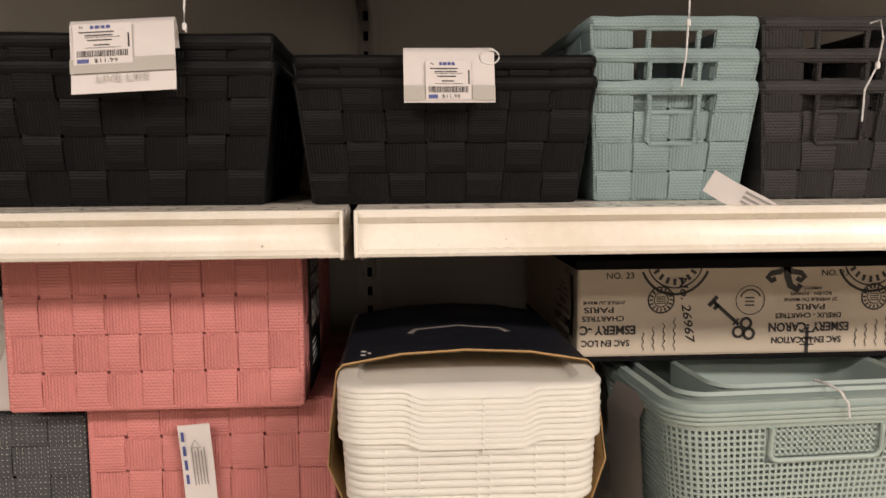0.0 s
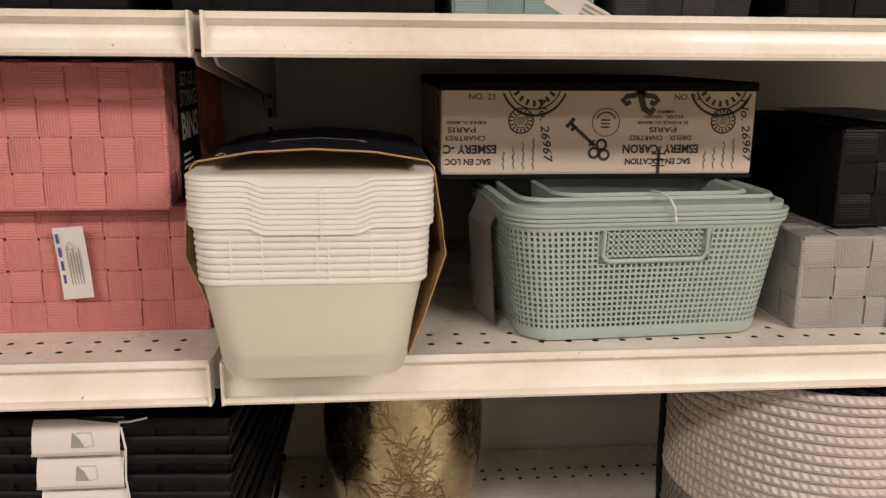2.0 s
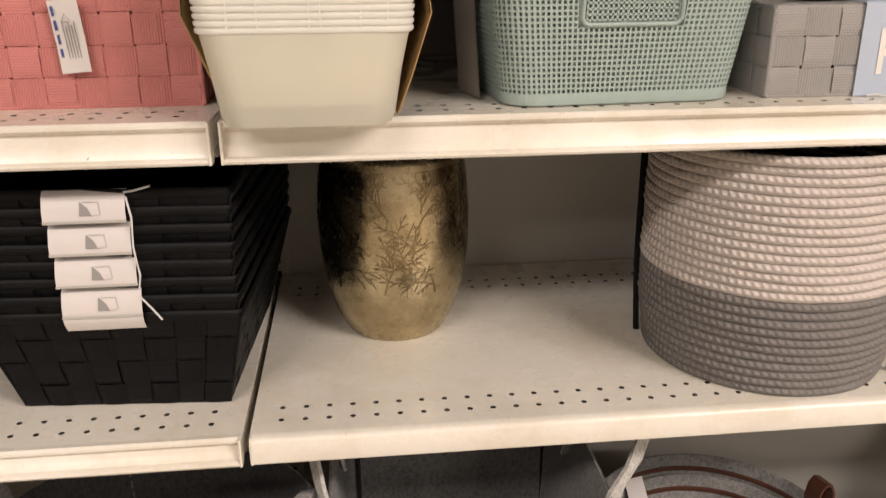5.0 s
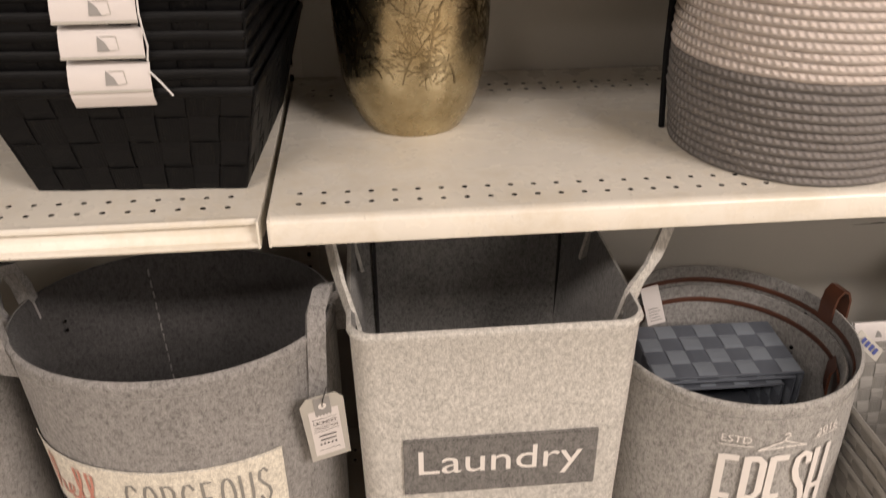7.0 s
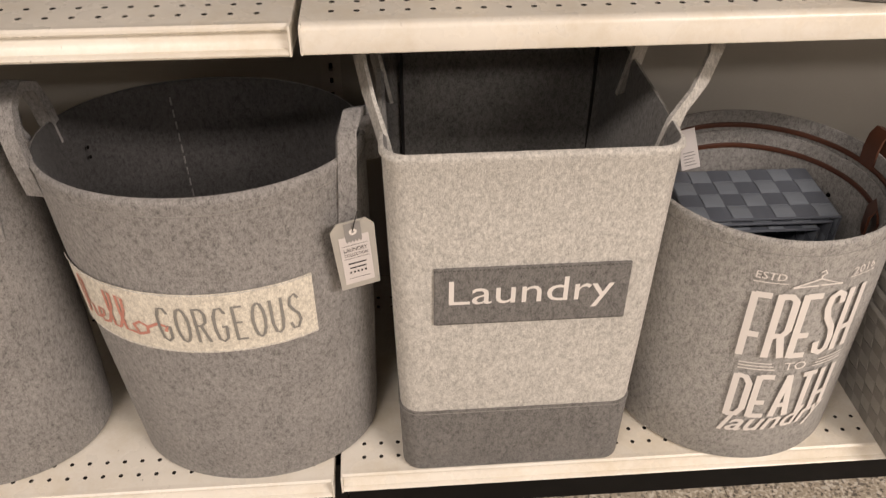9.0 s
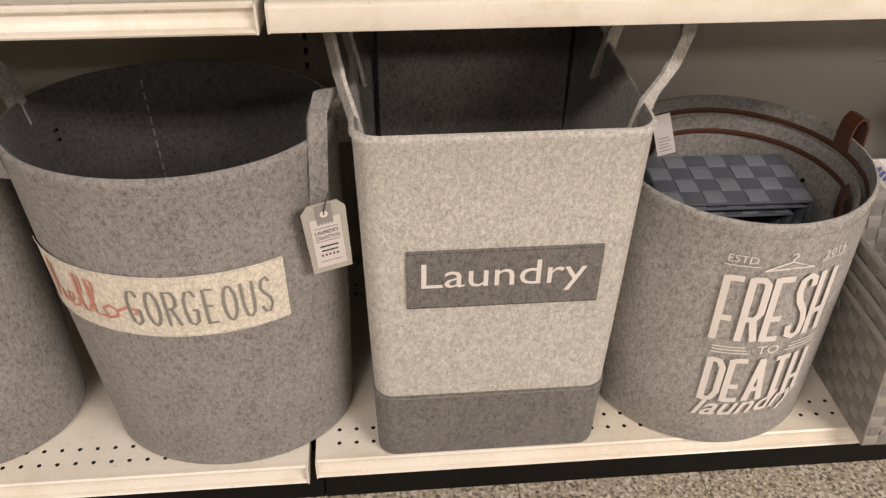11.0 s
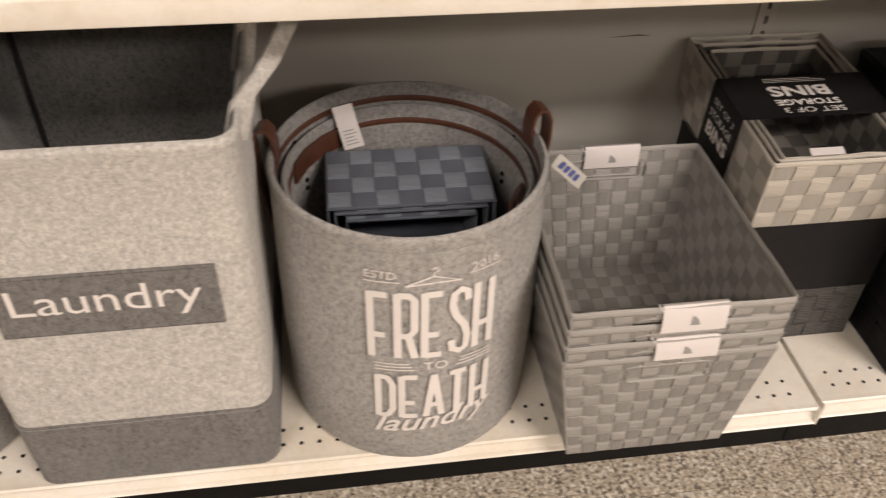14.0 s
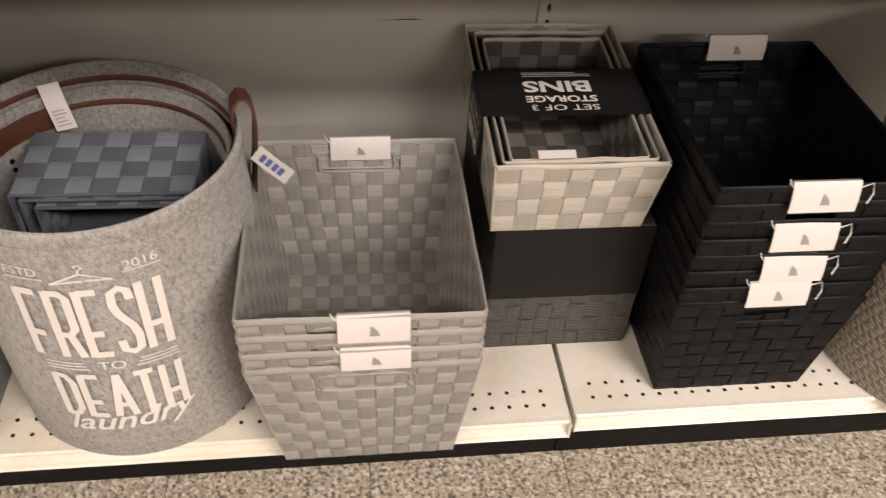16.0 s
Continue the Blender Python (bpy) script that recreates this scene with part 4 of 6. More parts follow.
# fabric box
fb = thing("fabric_box", "cream canvas box printed with French labels and keys, black edges", "storage box", pose(0.376, 0.142, 1.2945))
part("body", Geo().box(-0.163, 0.156, 0.0, 0.30, 0.004, 0.090, 0.003), CREAM, fb)
part("lid_edge", Geo().box(-0.1645, 0.1575, -0.0015, 0.3015, 0.087, 0.0965, 0.002), BLACKCLOTH, fb, "black cloth binding of the lid")
part("bottom_edge", Geo().box(-0.1635, 0.1565, -0.0012, 0.3, 0.0, 0.0045, 0.001), BLACKCLOTH, fb, "black cloth binding along the base")
FP = face_plane(0.0)
g = Geo()


def label_group(g, pl, x):
    write(g, "NO. 23", pl, x + 0.024, 0.0815, 0.026, 0.0060, 0, 0, 0, 0.012)
    write(g, "AMIENS", pl, x + 0.003, 0.0670, 0.018, 0.0032, 0, 180, 0, 0.012)
    write(g, "ROUEN - RENNES", pl, x + 0.001, 0.0620, 0.040, 0.0034, 0, 180, 0, 0.012)
    write(g, "20 AVENUE DU MAINE", pl, x + 0.001, 0.0562, 0.052, 0.0036, 0, 180, 0, 0.012)
    write(g, "PARIS", pl, x + 0.001, 0.0492, 0.028, 0.0056, 0, 180, 0, 0.018)
    write(g, "DREUX - CHARTRES", pl, x - 0.001, 0.0410, 0.064, 0.0050, 0, 180, 0, 0.018)
    write(g, "ESMERY -CARON", pl, x, 0.0300, 0.078, 0.0090, 0, 180, 0, 0.035)
    write(g, "SAC EN LOCATION", pl, x - 0.002, 0.0175, 0.068, 0.0064, 0, 180, 0, 0.03)


def post_mark(g, pl, x, z):
    ring(g, pl, x, z, 0.0115, 0.0130)
    ring(g, pl, x, z, 0.0062, 0.0072)
    for k in range(16):
        a = radians(22.5 * k)
        stroke(g, pl, [(x + 0.008 * math.cos(a), z + 0.008 * math.sin(a)), (x + 0.0112 * math.cos(a), z + 0.0112 * math.sin(a))], 0.0016)
    for k in range(4):
        bar(g, pl, x - 0.0045, x + 0.0045, z - 0.0035 + 0.002 * k, z - 0.0026 + 0.002 * k)


def key_motif(g, pl, x, z):
    a = radians(-42)
    def q(s, t):
        return (x + s * math.cos(a) - t * math.sin(a), z + s * math.sin(a) + t * math.cos(a))
    stroke(g, pl, [q(-0.024, 0), q(0.010, 0)], 0.0034)
    for s, t, u in ((-0.024, -0.006, 0.006), (-0.018, -0.005, 0.001)):
        stroke(g, pl, [q(s, t), q(s, u)], 0.0040)
    stroke(g, pl, [q(0.006, -0.004), q(0.006, 0.004)], 0.002)
    for s, t in ((0.0145, 0.0055), (0.0145, -0.0055), (0.0235, 0.0)):
        ring(g, pl, *q(s, t), 0.0034, 0.0062, n=18)


def script_lines(g, pl, x):
    rr = random.Random(int(x * 1000) + 500)
    for k in range(4):
        xx = x + 0.010 * k
        stroke(g, pl, [(xx + 0.0012 * math.sin(1.9 * i + rr.random()), 0.010 + 0.0022 * i) for i in range(9 + 2 * k)], 0.0008)


for x in (-0.1465, 0.0595):
    if x > 0:
        label_group(g, FP, x)
    else:
        write(g, "NO. 23", FP, x + 0.024, 0.0815, 0.026, 0.0060, 0, 0, 0, 0.012)
        write(g, "PARIS", FP, x + 0.004, 0.0492, 0.028, 0.0056, 0, 180, 0, 0.018)
        write(g, "AVENUE DU MAINE", FP, x + 0.009, 0.0562, 0.040, 0.0036, 0, 180, 0, 0.012)
        write(g, "CHARTRES", FP, x + 0.008, 0.0410, 0.040, 0.0050, 0, 180, 0, 0.018)
        write(g, "ESMERY -C", FP, x + 0.0125, 0.0300, 0.053, 0.0090, 0, 180, 0, 0.035)
        write(g, "SAC EN LOC", FP, x + 0.0105, 0.0175, 0.046, 0.0064, 0, 180, 0, 0.03)
    post_mark(g, FP, x + 0.063, 0.058)
    script_lines(g, FP, x + 0.046)
    write(g, "No. 26967", FP, x + 0.0875, 0.048, 0.062, 0.0086, 0.25, -82, 0, 0.012)
    for r0, r1 in ((0.026, 0.0275), (0.0315, 0.034)):
        ring(g, FP, min(x + 0.076, 0.1185), 0.096, r0, r1, 200, 340, 24)
    for k in range(7):
        a = radians(212 + 19 * k)
        stroke(g, FP, [(min(x + 0.076, 0.1185) + 0.018 * math.cos(a), 0.096 + 0.018 * math.sin(a)), (min(x + 0.076, 0.1185) + 0.024 * math.cos(a), 0.096 + 0.024 * math.sin(a))], 0.003)
key_motif(g, FP, -0.016, 0.040)
ring(g, FP, 0.002, 0.0565, 0.0134, 0.0142)
ring(g, FP, 0.002, 0.0565, 0.0092, 0.0106, 20, 160, 14)
for k in range(3):
    bar(g, FP, -0.003, 0.006, 0.051 + 0.0035 * k, 0.0525 + 0.0035 * k)
for s in (-1, 1):
    stroke(g, FP, [(0.036, 0.088), (0.036 + s * 0.006, 0.083), (0.036 + s * 0.014, 0.082), (0.036 + s * 0.018, 0.078), (0.036 + s * 0.014, 0.0745), (0.036 + s * 0.010, 0.077)], 0.0052)
stroke(g, FP, [(0.036, 0.090), (0.0375, 0.078), (0.040, 0.070), (0.047, 0.066), (0.050, 0.071)], 0.0065)
stroke(g, FP, [(0.058, 0.005), (0.058, 0.030)], 0.0034)
for k in range(3):
    stroke(g, FP, [(0.051, 0.013 + 0.006 * k), (0.065, 0.013 + 0.006 * k)], 0.0014)
part("front_print", g, INK, fb, "black printed lettering and motifs")
g = Geo()
LP = lambda a, b: (-0.1636, 0.15 - a, b)
label_group(g, LP, 0.085)
for k in range(3):
    stroke(g, LP, [(0.12 + 0.006 * k, 0.02), (0.128 + 0.004 * k, 0.05), (0.12 + 0.006 * k, 0.08)], 0.004)
part("side_print", g, INK, fb)

# sage plastic baskets
sb = thing("plastic_basket_set", "sage green perforated plastic baskets nested and tied with nylon", "basket", pose(0.3985, 0.030, Z3, 0, 0, 3.5))


def basket_ring(k, z):
    t = z / 0.125
    x = 0.117 + 0.018 * t - k
    return rrect(-x, x, 0.012 - 0.012 * t + k, 0.196 + 0.012 * t - k, z, 0.032 - k * 0.5, 8)


def along(ringpts, s):
    """The point a share s of the way round a ring."""
    k = len(ringpts)
    d = [0.0]
    for i in range(k):
        d.append(d[-1] + math.dist(ringpts[i], ringpts[(i + 1) % k]))
    w = (s % 1.0) * d[-1]
    for i in range(k):
        if d[i + 1] >= w:
            t = (w - d[i]) / max(1e-9, d[i + 1] - d[i])
            a, b = ringpts[i], ringpts[(i + 1) % k]
            return Vector(a).lerp(Vector(b), t)
    return Vector(ringpts[0])


COLS, ROWS = 164, 18
Z_A, Z_B = 0.0125, 0.106
g = Geo()
grid_out = [[along(basket_ring(0, Z_A + (Z_B - Z_A) * j / ROWS), i / COLS) for i in range(COLS)] for j in range(ROWS + 1)]
grid_in = [[along(basket_ring(0.0022, Z_A + (Z_B - Z_A) * j / ROWS), i / COLS) for i in range(COLS)] for j in range(ROWS + 1)]
for j in range(ROWS):
    for i in range(COLS):
        i1 = (i + 1) % COLS
        a, b, c, d = grid_out[j][i], grid_out[j][i1], grid_out[j + 1][i1], grid_out[j + 1][i]
        mid = (a + b + c + d) / 4
        front = mid.y < 0.02
        if front and abs(mid.x) < 0.051 and mid.z > 0.076:
            continue
        ai, bi, ci, di = grid_in[j][i], grid_in[j][i1], grid_in[j + 1][i1], grid_in[j + 1][i]
        sx = 0.195
        h = [a.lerp(b, sx).lerp(d.lerp(c, sx), sx), a.lerp(b, 1 - sx).lerp(d.lerp(c, 1 - sx), sx), a.lerp(b, 1 - sx).lerp(d.lerp(c, 1 - sx), 1 - sx), a.lerp(b, sx).lerp(d.lerp(c, sx), 1 - sx)]
        off = (ai - a)
        vs = [a, b, c, d] + h + [p + off for p in h]
        g.add(vs, [(0, 1, 5, 4), (1, 2, 6, 5), (2, 3, 7, 6), (3, 0, 4, 7), (4, 5, 9, 8), (5, 6, 10, 9), (6, 7, 11, 10), (7, 4, 8, 11)])
wl = part("lattice_wall", g, SAGE, sb, "perforated lattice wall")
g = Geo().loft([basket_ring(0.004, 0.0), basket_ring(0.0, 0.002), basket_ring(-0.0008, 0.006), basket_ring(0.0, 0.0125)], True, True)
part("foot", g, SAGE, sb, "", 40)
part("collar", Geo().loft([basket_ring(0.0, Z_B - 0.0005), basket_ring(-0.0006, Z_B + 0.001), basket_ring(-0.0006, 0.113), basket_ring(0.004, 0.113)], True), SAGE, sb, "", 50)
for k in range(3):
    z = 0.1095 + 0.0040 * k
    part("rim", Geo().loft([basket_ring(0.001, z), basket_ring(-0.0024, z + 0.0004), basket_ring(-0.0030, z + 0.0016), basket_ring(-0.0026, z + 0.0036), basket_ring(0.0004, z + 0.0042), basket_ring(0.003, z + 0.002)], True), SAGE, sb, "", 50)
g = Geo()
fy = lambda z: 0.012 - 0.012 * z / 0.125 - 0.0016
hp = [(-0.049, 0.106), (-0.049, 0.083), (-0.046, 0.0785), (-0.042, 0.077), (0.042, 0.077), (0.046, 0.0785), (0.049, 0.083), (0.049, 0.106)]
g.tube([(x, fy(z) + 0.0008, z) for x, z in hp], 0.0024, 8)
part("handle_trim", g, SAGE, sb, "", 50)
g = Geo()
for i in range(18):
    for j in range(5):
        x0, z0 = -0.045 + 0.005 * i, 0.080 + 0.0052 * j
        if x0 + 0.005 > 0.046:
            continue
        o = 0.0046
        g.box(x0, x0 + 0.005, fy(z0) + 0.003, fy(z0) + o, z0, z0 + 0.0022)
        g.box(x0, x0 + 0.0022, fy(z0) + 0.003, fy(z0) + o, z0, z0 + 0.0052)
part("handle_lattice", g, SAGE, sb)
for n, (sh, up) in enumerate(((0.006, -0.003), (0.0065, 0.0008), (0.007, 0.0046))):
    g = Geo().loft([basket_ring(sh + 0.004, 0.008), basket_ring(sh, 0.10), basket_ring(sh * 0.35, 0.1185 + up), basket_ring(sh * 0.35, 0.1225 + up), basket_ring(sh + 0.002, 0.1232 + up), basket_ring(sh + 0.003, 0.118 + up), basket_ring(sh + 0.007, 0.010)], True, False, True)
    part("nested_basket", g, SAGE, sb, "", 40)
for x0, x1, y0, y1, zt in ((-0.119, 0.124, 0.016, 0.19, 0.1335), (-0.084, 0.104, 0.030, 0.15, 0.1350)):
    g = Geo().loft([rrect(x0 + 0.004, x1 - 0.004, y0 + 0.004, y1 - 0.004, 0.05, 0.02), rrect(x0, x1, y0, y1, zt - 0.006, 0.024), rrect(x0 - 0.002, x1 + 0.002, y0 - 0.002, y1 + 0.002, zt - 0.003, 0.024), rrect(x0, x1, y0, y1, zt, 0.024),
                    rrect(x0 + 0.003, x1 - 0.003, y0 + 0.003, y1 - 0.003, zt - 0.003, 0.022), rrect(x0 + 0.006, x1 - 0.006, y0 + 0.006, y1 - 0.006, 0.06, 0.018)], True, False, True)
    part("small_basket", g, SAGE, sb, "smaller basket nested inside", 40)
g = Geo().tube([(0.004, 0.03, 0.136), (0.006, 0.012, 0.137), (0.010, 0.002, 0.134), (0.012, -0.0065, 0.126), (0.014, -0.006, 0.114)], 0.0011, 6)
part("nylon_tie", g, NYLON, sb, "white nylon tie")
g = Geo()
rows = [[(-0.1425 - 0.17 * (yy - 0.058) + 0.010 * max(0.0, (z - 0.10) / 0.02), yy, z) for z in (0.004, 0.03, 0.07, 0.10, 0.119)] for yy in (0.058, 0.075, 0.095, 0.115)]
rows = [[(x + 0.008 * (1 - z / 0.119), y, z) for x, y, z in r] for r in rows]
g.loft(rows, False)
g.loft([[(x + 0.0012, y, z) for x, y, z in r] for r in rows], False)
part("paper_band", g, TAUPE, sb, "taupe paper band round the baskets")

# black and silver woven sets at the middle of the shelf
bk = closed_woven_box("woven_bin_set", "black woven bin set with a pale blue label band", 0.598, 0.84, 0.090, 0.36, 1.2530, 1.348, BLACKWEB, (7, 8, 3), "woven sets with blue band", 41, None, BLACKWEFT)
sv = closed_woven_box("woven_bin_set", "silver grey woven bin set with a pale blue label band", 0.552, 0.82, 0.060, 0.34, Z3, 1.2495, SILVERWEB, (8, 8, 3), "woven sets with blue band", 42, None, SILVERWEFT)
for ob, a, b, h in ((bk, -0.058, 0.05, 0.0975), (sv, -0.043, 0.06, 0.0905)):
    c = (a + b) / 2
    g = Geo().ribbon([(c, -0.0040, 0.0008), (c, -0.0040, h / 2), (c, -0.0040, h + 0.0012), (c, -0.0028, h + 0.0024), (c, 0.13, h + 0.0024), (c, 0.268, h + 0.0024)], b - a, 0.0010, (1, 0, 0))
    bd = part("label_band", g, CARD_BLUE, ob, "pale blue card band")
    g = Geo()
    pl = face_plane(-0.0046)
    bar(g, pl, a + 0.02, a + 0.026, h * 0.25, h * 0.75)
    bar(g, pl, a + 0.026, a + 0.045, h * 0.45, h * 0.53)
    bar(g, pl, a + 0.052, a + 0.058, h * 0.25, h * 0.75)
    part("white_print", g, INK_WHITE, bd)
ob = thing("nylon_tie", "white nylon tie end lying on the shelf", "tag string", pose(0.668, 0.04, Z3))
part("cord", Geo().tube([(-0.012, 0.012, 0.002), (-0.004, 0.008, 0.003), (0.004, 0.0, 0.0022), (0.016, -0.01, 0.0016)], 0.0013, 6), NYLON, ob)

# ---- third shelf ----
Z2 = DECK[1]
b2 = woven_basket("woven_bin", "black woven strap bin in a nested black stack", "storage bin", pose(-0.126, 0.092, Z2, 0, 0, -4),
                  (-0.110, 0.112, 0, 0.27), (-0.134, 0.140, -0.030, 0.340), 0.122, BLACKWEB, (8, 9, 4), None, False, 0.0055, "black bin stack", 51, BLACKWEFT)
nested(b2, 8, pose(-0.126, 0.092, Z2, 0, 0, -4), 0.0186, (0, 0), 0.002)


def wrap_tag(x, y, z, w, h, long, label, lean=14):
    ob = thing("wrap_tag", label, "tag", pose(x, y, z, -lean, 0, 0), "wrap tags on black bins")
    prof = [(0.014, -0.012), (0.012, -0.001), (0.006, 0.003), (0.0, 0.0025), (-0.004, -0.004), (-0.0055, -h * 0.6), (-0.0035, -h)] + ([(-0.001, -h * 1.18), (0.008, -h * 1.45)] if long else [])
    part("card", Geo().ribbon([(0, a, b) for a, b in prof], w, 0.0007, (1, 0, 0)), CARD, ob, "", 60)
    g = Geo()
    pl = lambda a, b: (a, -0.0062, b)
    g.add([pl(-0.004, -h * 0.75), pl(0.008, -h * 0.75), pl(0.004, -h * 0.5), pl(-0.003, -h * 0.28)], [(0, 1, 2, 3)])
    part("grey_emblem", g, INK_GREY, ob)
    g = Geo()
    stroke(g, pl, [(0.0, -h * 0.3), (0.014, -h * 0.3), (0.016, -h * 0.7), (0.008, -h * 0.75)], 0.0008)
    bar(g, pl, -w * 0.5, w * 0.5, -h * 0.98, -h * 0.90)
    part("faint_band", g, CARD_GREY, ob)
    return ob


for k in range(4):
    wrap_tag(-0.128 + 0.001 * k, 0.062 - 0.0006 * (3 - k), 1.0835 - 0.0335 * k, 0.078, 0.030, k == 3, "white folded card tag with a grey emblem on a black bin")
for pts in ([(-0.090, 0.056, 1.084), (-0.078, 0.05, 1.087), (-0.062, 0.046, 1.092)], [(-0.088, 0.054, 1.08), (-0.084, 0.05, 1.06), (-0.086, 0.05, 1.03), (-0.083, 0.05, 1.0), (-0.086, 0.052, 0.985)],
            [(-0.086, 0.052, 0.975), (-0.076, 0.048, 0.965), (-0.066, 0.046, 0.952)]):
    ob = thing("nylon_tie", "white nylon tag tie on the black bins", "tag string")
    part("cord", Geo().tube(pts, 0.0011, 5), NYLON, ob)

# gold vase
VX, VY = 0.180, 0.275
va = thing("vase", "gold metallic vase with dark coral branch relief", "vase", pose(VX, VY, Z2))
VP = [(0.0, 0.060), (0.004, 0.064), (0.03, 0.078), (0.07, 0.0895), (0.12, 0.0955), (0.17, 0.0965), (0.22, 0.093), (0.245, 0.0885), (0.253, 0.0865), (0.2555, 0.0845), (0.254, 0.082), (0.24, 0.084), (0.14, 0.090), (0.04, 0.076), (0.006, 0.05)]
VP = [(z * 0.955, r) for z, r in VP]
part("body", Geo().loft([oval(0, 0, r, r, z, 72) for z, r in VP], True, True, True), GILT, va, "", 40)
# Inner skin in the darker relief metal, standing in for shade
part("inner_shade", Geo().loft([oval(0, 0, r - 0.0012, r - 0.0012, z, 48) for z, r in VP[10:]], True, False, True), CORAL, va, "dark inside of the vase", 40)


def vase_place(a, z):
    for (z0, r0), (z1, r1) in zip(VP, VP[1:9]):
        if z0 <= z <= z1:
            r = r0 + (r1 - r0) * (z - z0) / (z1 - z0)
            return ((r + 0.0006) * math.sin(a / 0.092), -(r + 0.0006) * math.cos(a / 0.092), z)
    return (0.09 * math.sin(a / 0.092), -0.09 * math.cos(a / 0.092), z)


def coral(g, x, z, ang, size, w, rng, depth):
    """One branching twig in the unrolled wall of the vase."""
    pts, a = [(x, z)], ang
    for _ in range(4):
        a += rng.uniform(-0.35, 0.35)
        x, z = x + size * 0.25 * math.cos(a), min(0.228, max(0.058, z + size * 0.25 * math.sin(a)))
        pts.append((x, z))
    stroke(g, vase_place, pts, w)
    if depth:
        for p, s in zip(pts[1:], (1, -1, 1, -1)):
            if rng.random() < 0.86:
                coral(g, *p, a + s * rng.uniform(0.4, 0.95), size * rng.uniform(0.5, 0.72), w * 0.74, rng, depth - 1)
        coral(g, *pts[-1], a + rng.uniform(-0.4, 0.4), size * 0.6, w * 0.78, rng, depth - 1)


rng = random.Random(12)
g = Geo()
for k in range(18):
    coral(g, -0.28 + 0.033 * k + rng.uniform(-0.006, 0.006), 0.066 + 0.055 * (k % 2) + rng.uniform(0, 0.012), 1.57 + rng.uniform(-0.3, 0.3), 0.046, 0.0021, rng, 3)
    coral(g, -0.27 + 0.033 * k + rng.uniform(-0.006, 0.006), 0.165 + rng.uniform(0, 0.014), 1.57 + rng.uniform(-0.4, 0.4), 0.034, 0.0017, rng, 3)
part("coral_relief", g, CORAL, va, "dark raised coral branches")

# rope basket
RX, RY = 0.632, 0.160
rb = thing("rope_basket", "coiled cotton rope basket, cream above and grey below", "basket", pose(RX, RY, Z2))
n_coil, step = 26, 0.01065
for k in range(n_coil):
    z = 0.0056 + step * k
    r = 0.1375 + 0.010 * math.sin(min(1.0, k / 9) * 1.57) + (0.003 if k == n_coil - 1 else 0)
    g = Geo()
    nt, nm = 120, 8
    vs, uvs, fs = [], [], []
    for i in range(nt + 1):
        t = 2 * math.pi * i / nt
        wob = 0.0008 * math.sin(3 * t + k) + 0.0005 * math.sin(9 * t + 2.3 * k)
        tz = 0.0035 * math.sin(t + 0.9) * (k / n_coil)
        for j in range(nm):
            q = 2 * math.pi * j / nm
            rr = r + wob + 0.0056 * math.cos(q)
            vs.append((rr * math.cos(t), rr * math.sin(t), z + tz + 0.0058 * math.sin(q)))
            uvs.append((t * r, 0.0056 * q))
        if i:
            fs += [((i - 1) * nm + j, i * nm + j, i * nm + (j + 1) % nm, (i - 1) * nm + (j + 1) % nm) for j in range(nm)]
    g.add(vs, fs, uvs)
    part("rope_coil", g, ROPE_GREY if k < 11 else ROPE_WHITE, rb, "grey rope coil" if k < 11 else "cream rope coil", 80)
part("base", Geo().loft([oval(0, 0, 0.140, 0.140, 0.001, 48), oval(0, 0, 0.140, 0.140, 0.006, 48)], True, True, True), ROPE_GREY, rb)
part("lining", Geo().loft([oval(0, 0, 0.134, 0.134, 0.006, 48), oval(0, 0, 0.143, 0.143, 0.12, 48), oval(0, 0, 0.1435, 0.1435, 0.269, 48)], True), BLACKCLOTH, rb, "black cloth lining")
for a in (160, 322):
    c, s = math.cos(radians(a)), math.sin(radians(a))
    pts = [((0.1485 + 0.0065 + 0.006 * min(1, z / 0.09)) * c, (0.1485 + 0.0065 + 0.006 * min(1, z / 0.09)) * s, z) for z in (0.003, 0.05, 0.10, 0.16, 0.21, 0.272)]
    pts = [(x * 0.968, y * 0.968, z) for x, y, z in pts]
    part("black_strap", Geo().tube(pts, 0.0042, 6), BLACKCLOTH, rb, "black cord handle strap")

# ---- bottom shelf ----
Z1 = DECK[0]


ROUND = [(0.5 + 0.5 * math.sin(radians(30 * k)), 0.5 + 0.5 * math.cos(radians(30 * k))) for k in range(13)]
CAPS = {"G": [[(0.95, 0.82), (0.7, 0.99), (0.3, 0.97), (0.04, 0.75), (0.0, 0.4), (0.15, 0.08), (0.5, 0.0), (0.85, 0.1), (0.92, 0.42)], [(0.55, 0.44), (1.0, 0.44)]],
        "O": [ROUND],
        "R": [[(0.05, 0), (0.05, 1)], [(0.05, 0.98), (0.6, 0.98), (0.9, 0.84), (0.85, 0.6), (0.5, 0.5), (0.05, 0.5)], [(0.45, 0.5), (0.95, 0)]],
        "E": [[(0.08, 0), (0.08, 1)], [(0.0, 0.98), (0.85, 0.98)], [(0.05, 0.52), (0.7, 0.52)], [(0.0, 0.02), (0.9, 0.02)]],
        "U": [[(0.03, 1), (0.05, 0.3), (0.25, 0.04), (0.55, 0.0), (0.85, 0.1), (0.95, 0.4), (0.95, 1)]],
        "S": [[(0.9, 0.85), (0.6, 1.0), (0.2, 0.92), (0.08, 0.72), (0.4, 0.54), (0.82, 0.4), (0.94, 0.2), (0.65, 0.0), (0.25, 0.02), (0.02, 0.2)]]}


